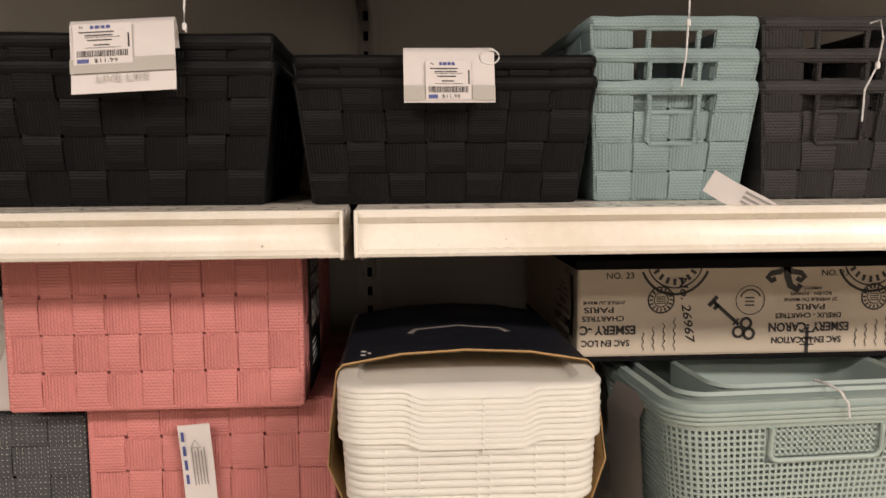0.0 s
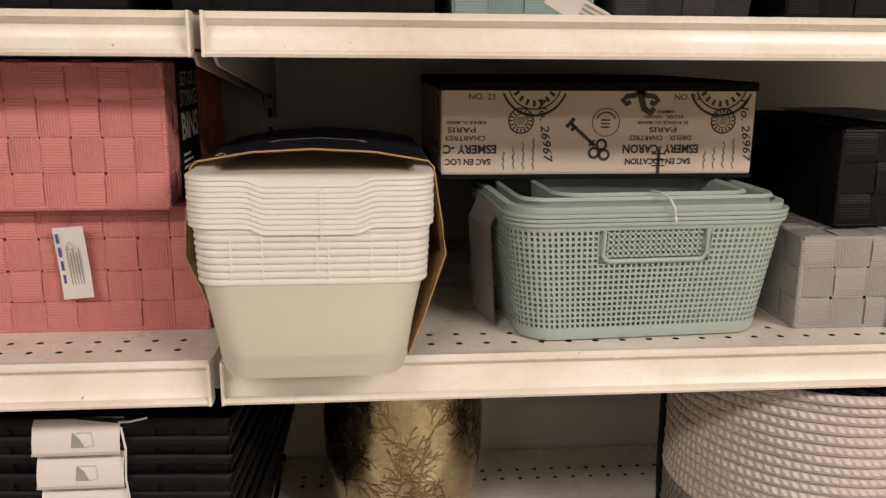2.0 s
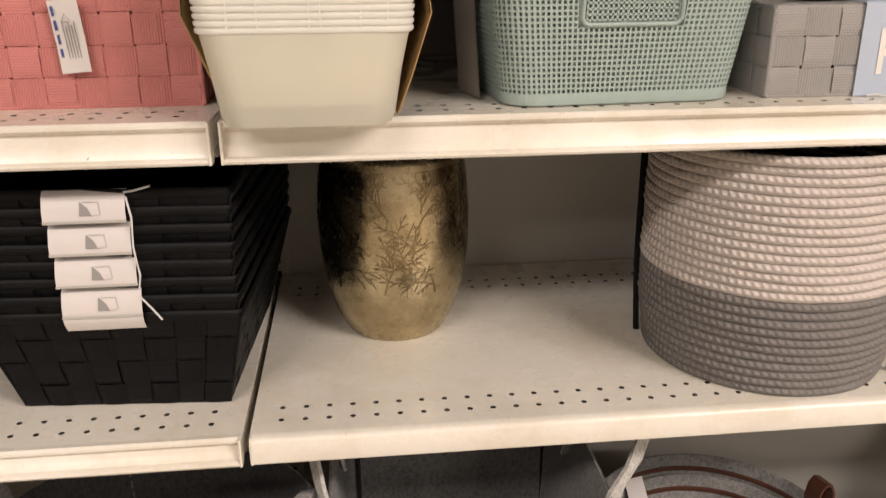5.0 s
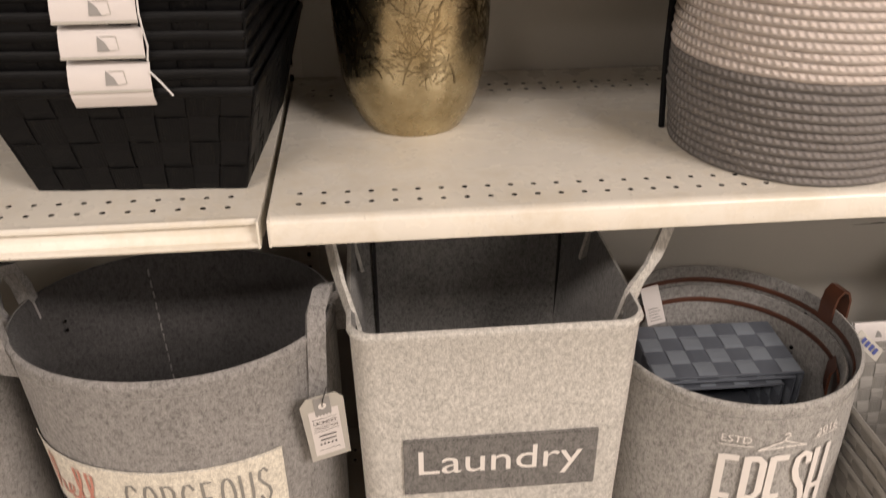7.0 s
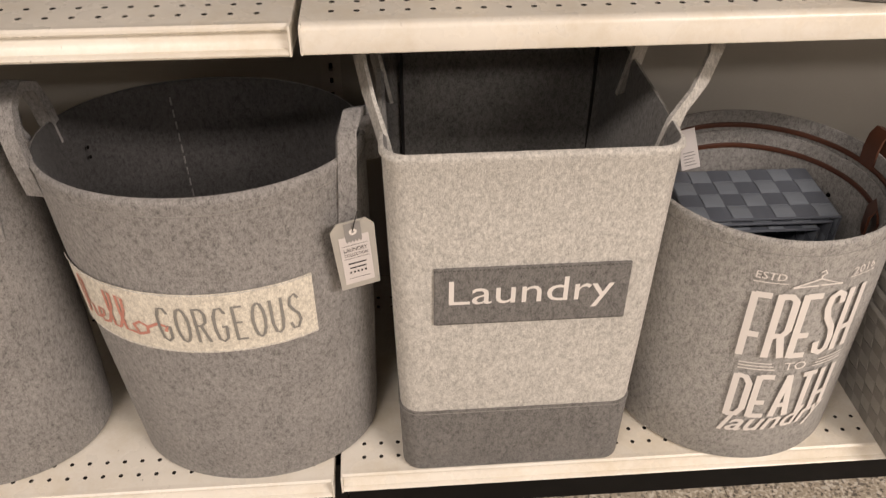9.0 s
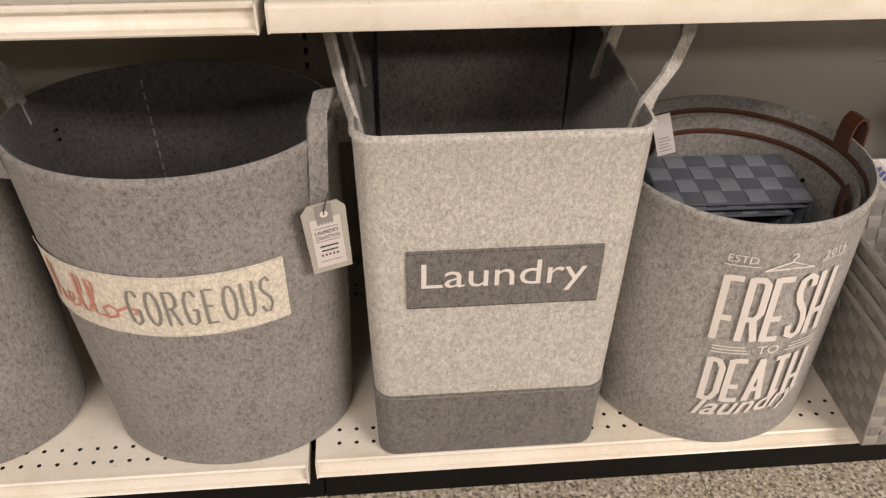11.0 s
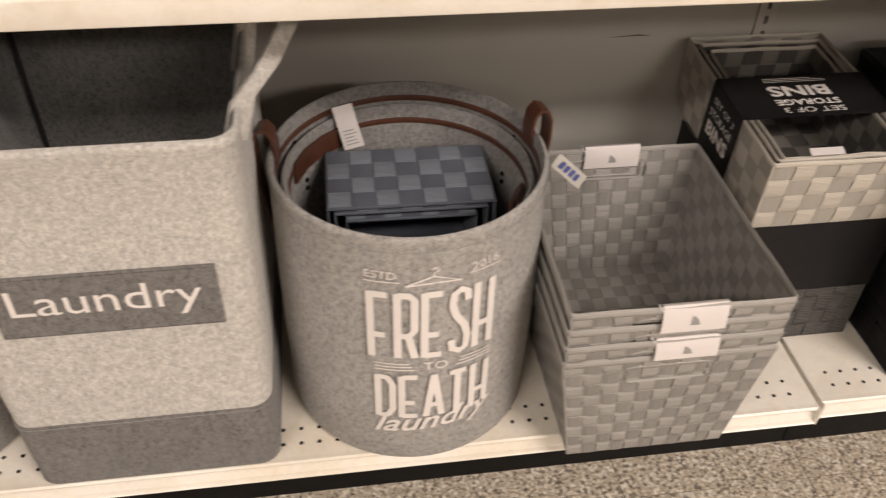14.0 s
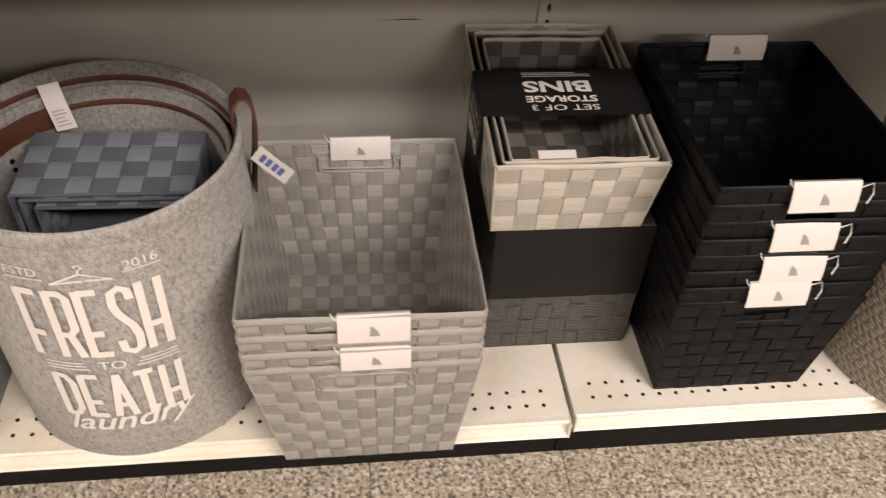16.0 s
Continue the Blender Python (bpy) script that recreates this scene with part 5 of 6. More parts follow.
def oval_hamper(x, y, label, front_label):
    ob = thing("laundry_hamper", label, "laundry hamper", pose(x, y, Z1), "oval felt hampers")
    H = 0.506
    def sec(z, k=0.0):
        t = z / H
        return oval(0.003 - 0.012 * t, -0.012 * t, 0.178 + 0.018 * t + 0.003 * math.sin(3.14 * t) - k, 0.133 + 0.018 * t - k, z, 72)
    body = Geo().loft([sec(0.0, 0.004), sec(0.006), sec(0.1), sec(0.2), sec(0.3), sec(0.4), sec(H - 0.012), sec(H - 0.004, -0.002), sec(H, 0.001), sec(H + 0.001, 0.004)], True, True)
    part("outer_wall", body, FELT, ob, "", 60)
    part("lining", Geo().loft([sec(H + 0.001, 0.004), sec(H - 0.004, 0.008), sec(0.3, 0.008), sec(0.008, 0.010)], True, False, True), FELT_DARK, ob, "dark charcoal felt lining", 60)
    part("rim_seam", Geo().tube([(a, b, c) for a, b, c in sec(H - 0.022, -0.0002)], 0.0007, 4, True), THREAD, ob)
    seam = Geo()
    for k in range(24):
        z = 0.06 + 0.018 * k
        p = sec(z, 0.0072)[22]
        seam.box(p[0] - 0.001, p[0] + 0.001, p[1] - 0.002, p[1] + 0.0, z, z + 0.012, 0.0004)
    part("stitched_seam", seam, FELT_BAND, ob)
    def on_wall(a, z, lift=0.0012):
        t = (z) / H
        rx, ry = 0.178 + 0.018 * t + 0.003 * math.sin(3.14 * t) + lift, 0.133 + 0.018 * t + lift
        s = a / 0.165
        return (0.003 - 0.012 * t + rx * math.sin(s), -0.012 * t - ry * math.cos(s), z)
    for sgn in (-1, 1):
        c = 0.1865 if sgn > 0 else -0.2075
        hp = [(c + 0.014, -0.066, H - 0.045), (c + 0.008, -0.066, H - 0.005), (c + 0.002, -0.060, H + 0.03), (c, -0.042, H + 0.058), (c + 0.002, -0.015, H + 0.068),
              (c + 0.004, 0.013, H + 0.055), (c + 0.006, 0.030, H + 0.02), (c + 0.010, 0.035, H - 0.03)]
        if sgn > 0:
            hp = [(c - 0.026, -0.088, H - 0.10), (c - 0.022, -0.090, H - 0.05), (c - 0.020, -0.088, H - 0.01), (c - 0.018, -0.078, H + 0.025), (c - 0.010, -0.055, H + 0.040), (c - 0.002, -0.03, H + 0.03), (c + 0.004, -0.01, H - 0.01), (c + 0.005, 0.0, H - 0.05)]
        part("handle", Geo().ribbon(hp, 0.022, 0.012, (0.95, 0.25 * sgn, 0)), FELT, ob, "folded felt handle", 60)
        for dz in (0.0, 0.014):
            part("rivet", Geo().box(sgn * 0.168 - 0.0015, sgn * 0.168 + 0.0015, 0.046, 0.050, H - 0.052 - dz, H - 0.048 - dz, 0.001), SLOT, ob)
    if front_label:
        g = Geo()
        n = 26
        x0, x1, z0, z1 = -0.200, 0.112, 0.274, 0.372
        rows = [[on_wall(x0 + (x1 - x0) * i / n, z, 0.0022) for i in range(n + 1)] for z in (z0, z0 + 0.03, z1 - 0.03, z1)]
        g.loft(rows, False)
        patch = part("label_patch", g, FELT_CREAM, ob, "cream felt label patch", 60)
        for z in (z0 + 0.002, z1 - 0.002):
            part("stitching", Geo().tube([on_wall(x0 + (x1 - x0) * i / n, z, 0.0026) for i in range(n + 1)], 0.0007, 4), FELT_LIGHT, patch)
        op = lambda a, b: on_wall(a, b, 0.0034)
        g = Geo()
        for pen in ([(0, -0.002), (0.008, 0.03), (0.010, 0.058), (0.004, 0.063), (0.002, 0.05), (0.002, 0.0)], [(0.002, 0.010), (0.008, 0.023), (0.014, 0.018), (0.014, 0.002), (0.020, 0.003)],
                    [(0.020, 0.003), (0.030, 0.012), (0.031, 0.021), (0.025, 0.022), (0.022, 0.010), (0.027, 0.0), (0.036, 0.004)],
                    [(0.036, 0.004), (0.046, 0.035), (0.048, 0.057), (0.042, 0.060), (0.041, 0.03), (0.043, 0.002), (0.050, 0.002)],
                    [(0.050, 0.003), (0.060, 0.035), (0.062, 0.055), (0.056, 0.058), (0.055, 0.03), (0.057, 0.002), (0.064, 0.002)],
                    [(0.064, 0.002), (0.070, 0.000), (0.080, 0.006), (0.081, 0.016), (0.074, 0.022), (0.067, 0.015), (0.070, 0.003)], [(0.080, 0.014), (0.092, 0.024), (0.100, 0.020), (0.098, 0.012)]):
            stroke(g, op, [(-0.166 + a * 1.2, 0.298 + b * 1.0) for a, b in pen], 0.0040)
        part("pink_lettering", g, INK_PINK, patch, "pink script embroidery")
        g = Geo()
        for k, ch in enumerate("GORGEOUS"):
            for pen in CAPS[ch]:
                stroke(g, op, [(-0.054 + 0.0192 * k + 0.0125 * a, 0.294 + 0.056 * b) for a, b in pen], 0.0032)
        part("grey_lettering", g, THREAD, patch, "grey embroidered capitals")
    return ob


oval_hamper(-0.120, 0.146, "grey felt oval hamper with a cream hello gorgeous label", True)
oval_hamper(-0.535, 0.155, "plain grey felt oval laundry hamper beside another hamper", False)
ht = thing("hang_tag", "grey and white cardboard laundry collection hang tag", "tag", pose(0.052, 0.026, 0.541, 6, -5, 14) @ Matrix.Scale(1.1, 4))
g = Geo()
sh = [(-0.022, -0.052), (0.022, -0.052), (0.024, 0.036), (0.016, 0.046), (-0.016, 0.046), (-0.024, 0.036)]
g.add([(x, 0, z) for x, z in sh] + [(x, 0.0012, z) for x, z in sh], [(0, 1, 2, 3, 4, 5), (11, 10, 9, 8, 7, 6)] + [(i, (i + 1) % 6, 6 + (i + 1) % 6, 6 + i) for i in range(6)])
part("card", g, CARD_GREY, ht)
g = Geo()
bar(g, face_plane(0), -0.0165, 0.0165, -0.044, 0.026)
part("white_panel", g, CARD, ht)
g = Geo()
bar(g, face_plane(0, 0.0008), -0.009, 0.009, 0.020, 0.0445)
for k in range(5):
    g.add([(-0.009 + 0.0036 * k, -0.0008, 0.020), (-0.0054 + 0.0036 * k, -0.0008, 0.020), (-0.0072 + 0.0036 * k, -0.0008, 0.0165)], [(0, 1, 2)])
part("dark_ribbon_print", g, INK_GREY, ht)
g = Geo()
write(g, "LAUNDRY", face_plane(0, 0.0010), 0, 0.007, 0.026, 0.0052)
write(g, "COLLECTION", face_plane(0, 0.0010), 0, -0.0005, 0.026, 0.0046)
for z, w in ((0.013, 0.028), (-0.006, 0.028), (-0.036, 0.024), (-0.0145, 0.020), (-0.021, 0.018)):
    bar(g, face_plane(0, 0.0010), -w / 2, w / 2, z, z + (0.0006 if z > -0.01 or z < -0.03 else 0.002))
for k in range(5):
    bar(g, face_plane(0, 0.0010), -0.010 + 0.0042 * k, -0.008 + 0.0042 * k, -0.028, -0.025)
part("print", g, INK, ht)
g = Geo()
ring(g, face_plane(0, 0.0012), 0, 0.032, 0.0016, 0.0044, n=16)
part("eyelet", g, INK_WHITE, ht)
part("string", Geo().tube([(0, -0.001, 0.034), (0.002, -0.004, 0.045), (0.008, -0.003, 0.060)], 0.0007, 5), INK, ht)

# laundry hamper with square sides
lh = thing("laundry_hamper", "light grey square felt hamper with Laundry patch and darker base", "laundry hamper", pose(0.258, 0.010, Z1))
H = 0.533


def sq(z, k=0.0):
    t = z / H
    return rrect(-0.158 - 0.013 * t + k, 0.160 + 0.010 * t - k, 0.004 * (1 - t) + k, 0.365 + 0.01 * t - k, z, 0.028 - 0.2 * k, 7)


part("outer_wall", Geo().loft([sq(0.124, 0.0006), sq(0.22), sq(0.33), sq(0.43), sq(H - 0.012), sq(H - 0.005, -0.003), sq(H, -0.001), sq(H + 0.001, 0.003)], True), FELT_LIGHT, lh, "", 60)
part("base_band", Geo().loft([sq(0, 0.004), sq(0.004, -0.001), sq(0.06, -0.001), sq(0.1255, -0.001), sq(0.126, 0.002)], True, True), FELT_BAND, lh, "darker grey felt base band", 60)
part("lining", Geo().loft([sq(H + 0.001, 0.003), sq(H - 0.005, 0.007), sq(0.3, 0.007), sq(0.02, 0.009)], True, False, True), FELT_SHADED, lh, "grey felt inside, darkened in colour for its shade", 60)
for x in (-0.138, 0.152):
    part("corner_seam", Geo().box(x - 0.0022, x + 0.0022, 0.356, 0.3635, 0.02, H - 0.004, 0.0005), INK, lh, "dark seam of the inner back panel")
g = Geo().box(-0.1145, 0.127, -0.0024, 0.003, 0.2885, 0.377, 0.001)
patch = part("label_patch", g, FELT_BAND, lh, "dark grey stitched label patch")
g = Geo()
write(g, "Laundry", face_plane(-0.0026), 0.006, 0.3345, 0.205, 0.050)
part("lettering", g, INK_WHITE, patch, "white printed word")
g = Geo()
for z in (0.2905, 0.375):
    for k in range(46):
        bar(g, face_plane(-0.0024), -0.1125 + 0.0052 * k, -0.1093 + 0.0052 * k, z - 0.0004, z + 0.0004)
part("stitching", g, INK, patch)
part("band_stitching", Geo().tube([(p[0], p[1] - 0.0002, p[2]) for p in sq(0.121, -0.0012)], 0.0006, 4, True), THREAD, lh)
for sgn in (-1, 1):
    c = sgn * 0.171
    k = 1.0 if sgn > 0 else 0.35
    hp = [(c - sgn * 0.010, 0.065, H - 0.045), (c + sgn * 0.004 * k, 0.068, H + 0.004), (c + sgn * 0.030 * k, 0.085, H + 0.03), (c + sgn * 0.055 * k, 0.115, H + 0.062), (c + sgn * 0.066 * k, 0.15, H + 0.088),
          (c + sgn * 0.056 * k, 0.19, H + 0.10), (c + sgn * 0.030 * k, 0.22, H + 0.085), (c + sgn * 0.004, 0.235, H + 0.02), (c - sgn * 0.010, 0.238, H - 0.05)]
    part("handle", Geo().ribbon(hp, 0.028, 0.005, (0.85, 0.55, 0) if sgn > 0 else (0.45, -0.9, 0)), FELT_LIGHT, lh, "light grey felt strap handle", 60)
    for yy in (0.068, 0.236):
        part("rivet", Geo().box(sgn * 0.158 - 0.0012, sgn * 0.158 + 0.0012, yy - 0.002, yy + 0.002, H - 0.042, H - 0.038, 0.0008), SLOT, lh)

# round printed hamper
FX, FY, FR, FH = 0.614, 0.171, 0.1725, 0.400


def round_hamper(name, label, z, r, h, printed):
    ob = thing(name, label, "laundry hamper", pose(FX, FY, z), "round felt hampers")
    sec = lambda q, k=0.0: oval(0, 0, r + 0.0035 * math.sin(3.14 * q / h) - k + 0.002 * (1 - q / h), r - k + 0.002 * (1 - q / h), q, 80)
    part("outer_wall", Geo().loft([sec(0, 0.005), sec(0.005), sec(h * 0.25), sec(h * 0.5), sec(h * 0.75), sec(h - 0.010), sec(h - 0.004, -0.002), sec(h, 0.0005), sec(h + 0.0008, 0.003)], True, True), FELT_MID, ob, "", 60)
    part("lining", Geo().loft([sec(h + 0.0008, 0.003), sec(h - 0.004, 0.0065), sec(h * 0.5, 0.0065), sec(0.006, 0.008)], True, False, True), FELT_SHADED, ob, "grey felt inside, darkened in colour for its shade", 60)
    part("leather_piping", Geo().tube(sec(h - 0.022, 0.0080), 0.0042, 6, True, 0.5), LEATHER, ob, "brown leather piping inside the rim", 60)
    part("rim_seam", Geo().tube(sec(h - 0.020, -0.0004), 0.0006, 4, True), THREAD, ob)
    return ob


fh = round_hamper("laundry_hamper", "grey round felt hamper with white print and leather handles", Z1, FR, FH, True)
rp = lambda a, z, lift=0.0012: ((FR + 0.005 + lift) * math.sin(a / FR), -(FR + 0.0035 * math.sin(3.14 * z / FH) + 0.002 * (1 - z / FH) + lift) * math.cos(a / FR), z)
g = Geo()
A0 = 0.008
write(g, "ESTD", rp, A0 - 0.058, 0.348, 0.036, 0.011, 0, -2)
write(g, "2016", rp, A0 + 0.064, 0.350, 0.036, 0.012, 0, 4)
bar(g, rp, A0 - 0.078, A0 - 0.036, 0.337, 0.3385, 0, 4)
bar(g, rp, A0 + 0.044, A0 + 0.084, 0.340, 0.3415, 0, 4)
stroke(g, rp, [(A0 - 0.030, 0.332), (A0 + 0.002, 0.346), (A0 + 0.034, 0.334), (A0 - 0.030, 0.332)], 0.0024)
stroke(g, rp, [(A0 + 0.002, 0.346), (A0 + 0.002, 0.351), (A0 + 0.007, 0.354), (A0 + 0.004, 0.359), (A0 - 0.001, 0.356)], 0.0022)
# condensed capitals, drawn stroke by stroke


def cap(g, strokes, x, z, w, h, t):
    for s in strokes:
        stroke(g, rp, [(x + a * w, z + b * h) for a, b in s], t)


GL = {"F": [[(0, 0), (0, 1)], [(0, 0.97), (0.9, 0.97)], [(0, 0.36), (0.75, 0.36)]],
      "R": [[(0, 0), (0, 1)], [(0, 0.97), (0.6, 0.97), (0.88, 0.9), (0.88, 0.45), (0.6, 0.36), (0, 0.36)], [(0.55, 0.36), (0.9, 0)]],
      "E": [[(0, 0), (0, 1)], [(0, 0.97), (0.9, 0.97)], [(0, 0.36), (0.75, 0.36)], [(0, 0.03), (0.9, 0.03)]],
      "S": [[(0.9, 0.8), (0.85, 0.93), (0.5, 0.98), (0.12, 0.92), (0.06, 0.75), (0.25, 0.6), (0.75, 0.42), (0.92, 0.25), (0.85, 0.07), (0.5, 0.02), (0.1, 0.07), (0.03, 0.22)]],
      "H": [[(0, 0), (0, 1)], [(0.9, 0), (0.9, 1)], [(0, 0.36), (0.9, 0.36)]],
      "D": [[(0.05, 0), (0.05, 1)], [(0.05, 0.97), (0.6, 0.95), (0.9, 0.8), (0.9, 0.2), (0.6, 0.05), (0.05, 0.03)]],
      "A": [[(0, 0), (0.45, 1)], [(0.45, 1), (0.95, 0)], [(0.15, 0.28), (0.8, 0.28)]],
      "T": [[(0.45, 0), (0.45, 1)], [(-0.05, 0.96), (0.95, 0.96)]]}
for k, ch in enumerate("FRESH"):
    cap(g, GL[ch], A0 - 0.071 + 0.0315 * k, 0.214, 0.0225, 0.107, 0.0094)
for k, ch in enumerate("DEATH"):
    cap(g, GL[ch], A0 - 0.066 + 0.0305 * k, 0.098, 0.0215, 0.082, 0.0088)
write(g, "TO", rp, A0 + 0.006, 0.1975, 0.030, 0.014)
for s in (-1, 1):
    for k in range(3):
        c = A0 + 0.006 + s * 0.050
        bar(g, rp, c - 0.024 + 0.003 * k * (s > 0), c + 0.024 - 0.003 * k * (s < 0), 0.1905 + 0.0055 * k, 0.1925 + 0.0055 * k, 0, 5)
write(g, "laundry", rp, A0 + 0.008, 0.084, 0.150, 0.047, 0.45, 5, 0, 0.015)
part("white_print", g, INK_WHITE, fh, "white printed lettering and coat hanger")
for ang, nm in ((172, "left"), (12, "right")):
    a = radians(ang)
    c, s = math.cos(a), math.sin(a)
    R0 = FR + 0.010
    base = [(-0.002, FH - 0.11), (0.003, FH - 0.06), (0.008, FH - 0.012), (0.007, FH + 0.014), (0.001, FH + 0.028), (-0.008, FH + 0.031), (-0.016, FH + 0.022), (-0.019, FH + 0.004), (-0.018, FH - 0.025)]
    pts = [((R0 + d) * c, (R0 + d) * s, z) for d, z in base]
    part("leather_handle", Geo().ribbon(pts, 0.027, 0.0035, (-s, c, 0)), LEATHER, fh, "brown leather strap handle", 60)
inner_h = round_hamper("laundry_hamper", "grey felt hamper with leather piping, nested inside another", Z1 + 0.010, FR - 0.014, 0.362, False)
for ang in (150,):
    a = radians(ang)
    pts = [((FR - 0.024) * math.cos(a + t), (FR - 0.024) * math.sin(a + t), 0.335 + 0.0) for t in (-0.5, -0.25, 0, 0.25)]
    part("leather_handle", Geo().ribbon(pts, 0.030, 0.003, (0, 0, 1)), LEATHER, inner_h, "brown leather strap handle", 60)
a = radians(-24)
pts = [((FR - 0.019 - d) * math.cos(a), (FR - 0.019 - d) * math.sin(a), z) for d, z in ((0.002, 0.275), (0.002, 0.31), (0.004, 0.345), (0.010, 0.362), (0.016, 0.35), (0.015, 0.315))]
part("leather_handle", Geo().ribbon(pts, 0.032, 0.003, (-math.sin(a), math.cos(a), 0)), LEATHER, inner_h, "brown leather strap handle", 60)
for host, rad, zz in ((inner_h, FR - 0.0215, 0.300), (fh, FR - 0.0075, 0.366)):
    for a in (radians(24), radians(150)):
        for dz in (0.0, 0.013):
            part("rivet", Geo().tube([((rad - q) * math.cos(a), (rad - q) * math.sin(a), zz - dz) for q in (0.0, 0.002)], 0.0032, 10), SLOT, host, "dark metal rivet", 40)
ob = thing("paper_tag", "small white price tag hanging inside the round hamper", "price tag", pose(FX - 0.070, FY + 0.119, 0.511, -12, -14, 0))
part("card", Geo().ribbon([(0, 0, 0.030), (0, -0.003, 0.0), (0, -0.004, -0.032)], 0.028, 0.0006, (1, 0, 0)), CARD, ob)
g = Geo()
for k in range(5):
    bar(g, face_plane(-0.0042), -0.009, 0.009 - 0.002 * (k % 3), -0.026 + 0.005 * k, -0.0245 + 0.005 * k)
part("print", g, INK_GREY, ob)

# slate blue woven boxes lying in the hamper
bs = thing("woven_box_set", "slate blue woven boxes nested on their side in the hamper", "storage bin", pose(FX + 0.003, 0.152, 0.345, 1, 0, -1))
rng = random.Random(5)
for k, (w, z0, z1, d) in enumerate(((0.108, 0.0, 0.131, 0.125), (0.099, 0.006, 0.121, 0.118), (0.085, 0.012, 0.107, 0.11))):
    y0 = 0.002 * k
    bx = part("box", Geo().box(-w + 0.002, w - 0.002, d - 0.003, d, z0, z1 - 0.002).box(-w + 0.002, w - 0.002, y0, d, z0, z0 + 0.002), BLUEWEFT, bs)
    weave(bx, (-w, y0, z1), (w, y0, z1), (w, d, z1), (-w, d, z1), 7, 4, (0, 0, 1), k, 0.0009, None, rng, BLUEWEB, BLUEWEFT)
    weave(bx, (w, y0, z0), (w, d, z0), (w, d, z1), (w, y0, z1), 4, 4, (1, 0, 0), k, 0.0009, None, rng, BLUEWEB, BLUEWEFT)
    weave(bx, (-w, d, z0), (-w, y0, z0), (-w, y0, z1), (-w, d, z1), 4, 4, (-1, 0, 0), k, 0.0009, None, rng, BLUEWEB, BLUEWEFT)
    part("rim", Geo().tube([(-w, y0, z0), (-w, y0, z1), (w, y0, z1), (w, y0, z0)], 0.0022, 6, False, 1.0, (0, 1, 0)), BLUEWEFT, bx, "", 50)
ob = thing("filling_box", "dark card box under the slate blue woven boxes", "storage box", pose(FX + 0.003, 0.150, Z1 + 0.020))
part("body", Geo().box(-0.09, 0.09, 0.0, 0.11, 0, 0.178, 0.003), CARD_NAVY, ob)

# grey woven stack
GX, GY = 0.923, -0.022
gw = woven_basket("woven_bin", "grey woven strap basket with handle slots, nested in a stack", "storage bin", pose(GX, GY, Z1),
                  (-0.106, 0.118, 0.0, 0.285), (-0.140, 0.140, -0.014, 0.318), 0.210, GREYWEB, (11, 12, 9), (0.050, 0.163, 0.194), True, 0.006, "grey basket stack", 61, GREYWEFT)
nested(gw, 4, pose(GX, GY, Z1), 0.0283, (0, 0), 0.001)


def emblem_tag(x, y, z, w, h, lean, label, m=None, back=False):
    ob = thing("wrap_tag", label, "tag", pose(x, y, z, lean, 0, 0) if m is None else m, "wrap tags")
    prof = [(0.009, -0.016), (0.008, -0.002), (0.004, 0.0025), (0.0, 0.0025), (-0.003, -0.003), (-0.0045, -h * 0.6), (-0.004, -h)]
    part("card", Geo().ribbon([(0, a, b) for a, b in prof], w, 0.0007, (1, 0, 0)), CARD, ob, "", 60)
    g = Geo()
    pl = lambda a, b: (a, -0.0054, b)
    g.add([pl(-0.005, -h * 0.72), pl(0.007, -h * 0.72), pl(0.004, -h * 0.5), pl(-0.003, -h * 0.3)], [(0, 1, 2, 3)])
    part("grey_emblem", g, INK_GREY, ob)
    part("nylon_tie", Geo().tube([(-w / 2, -0.002, -0.004), (-w / 2 - 0.005, -0.003, 0.002), (-w / 2 - 0.007, -0.002, 0.008)], 0.0007, 5), NYLON, ob)
    return ob


emblem_tag(GX + 0.012, GY - 0.014, Z1 + 0.296, 0.082, 0.036, -6, "white card tag on the grey basket front")
emblem_tag(GX + 0.014, GY - 0.014, Z1 + 0.240, 0.082, 0.030, -6, "white card tag on the grey basket front")
emblem_tag(GX + 0.008, GY + 0.316, Z1 + 0.300, 0.084, 0.032, -4, "white card tag on the grey basket back rim")
ob = thing("clearance_tag", "small printed paper tag tucked behind the leather handle", "tag", pose(0.822, 0.16, 0.506, -20, 42, -10))
part("card", Geo().ribbon([(-0.026, 0, 0), (0, -0.002, 0), (0.026, 0, 0)], 0.020, 0.0006, (0, 0.2, 1)), CARD_GREY, ob)
g = Geo()
for k in range(4):
    bar(g, face_plane(-0.0030), -0.018 + 0.009 * k, -0.012 + 0.009 * k, -0.005, 0.005)
part("blue_logo_block", g, INK_BLUE, ob)

# striped dark bin set with cream bins on it
ls = closed_woven_box("woven_bin_set", "dark striped woven bin set with a black label sleeve", 1.110, 1.330, 0.158, 0.44, Z1, 0.388, STRIPEWEB, (9, 9, 8), "", 71)
w, hm = 0.1130, 0.178
g = Geo().ribbon([(-w, 0.285, hm), (-w, 0.1, hm), (-w, -0.0030, hm), (-w + 0.001, -0.0038, hm), (0, -0.0042, hm), (w - 0.001, -0.0038, hm), (w, -0.0030, hm), (w, 0.1, hm), (w, 0.285, hm)], 0.133, 0.0010, (0, 0, 1))
part("label_sleeve", g, CARD_BLACK, ls, "plain black card sleeve")
SX, SY, SZ = 1.206, 0.150, 0.390
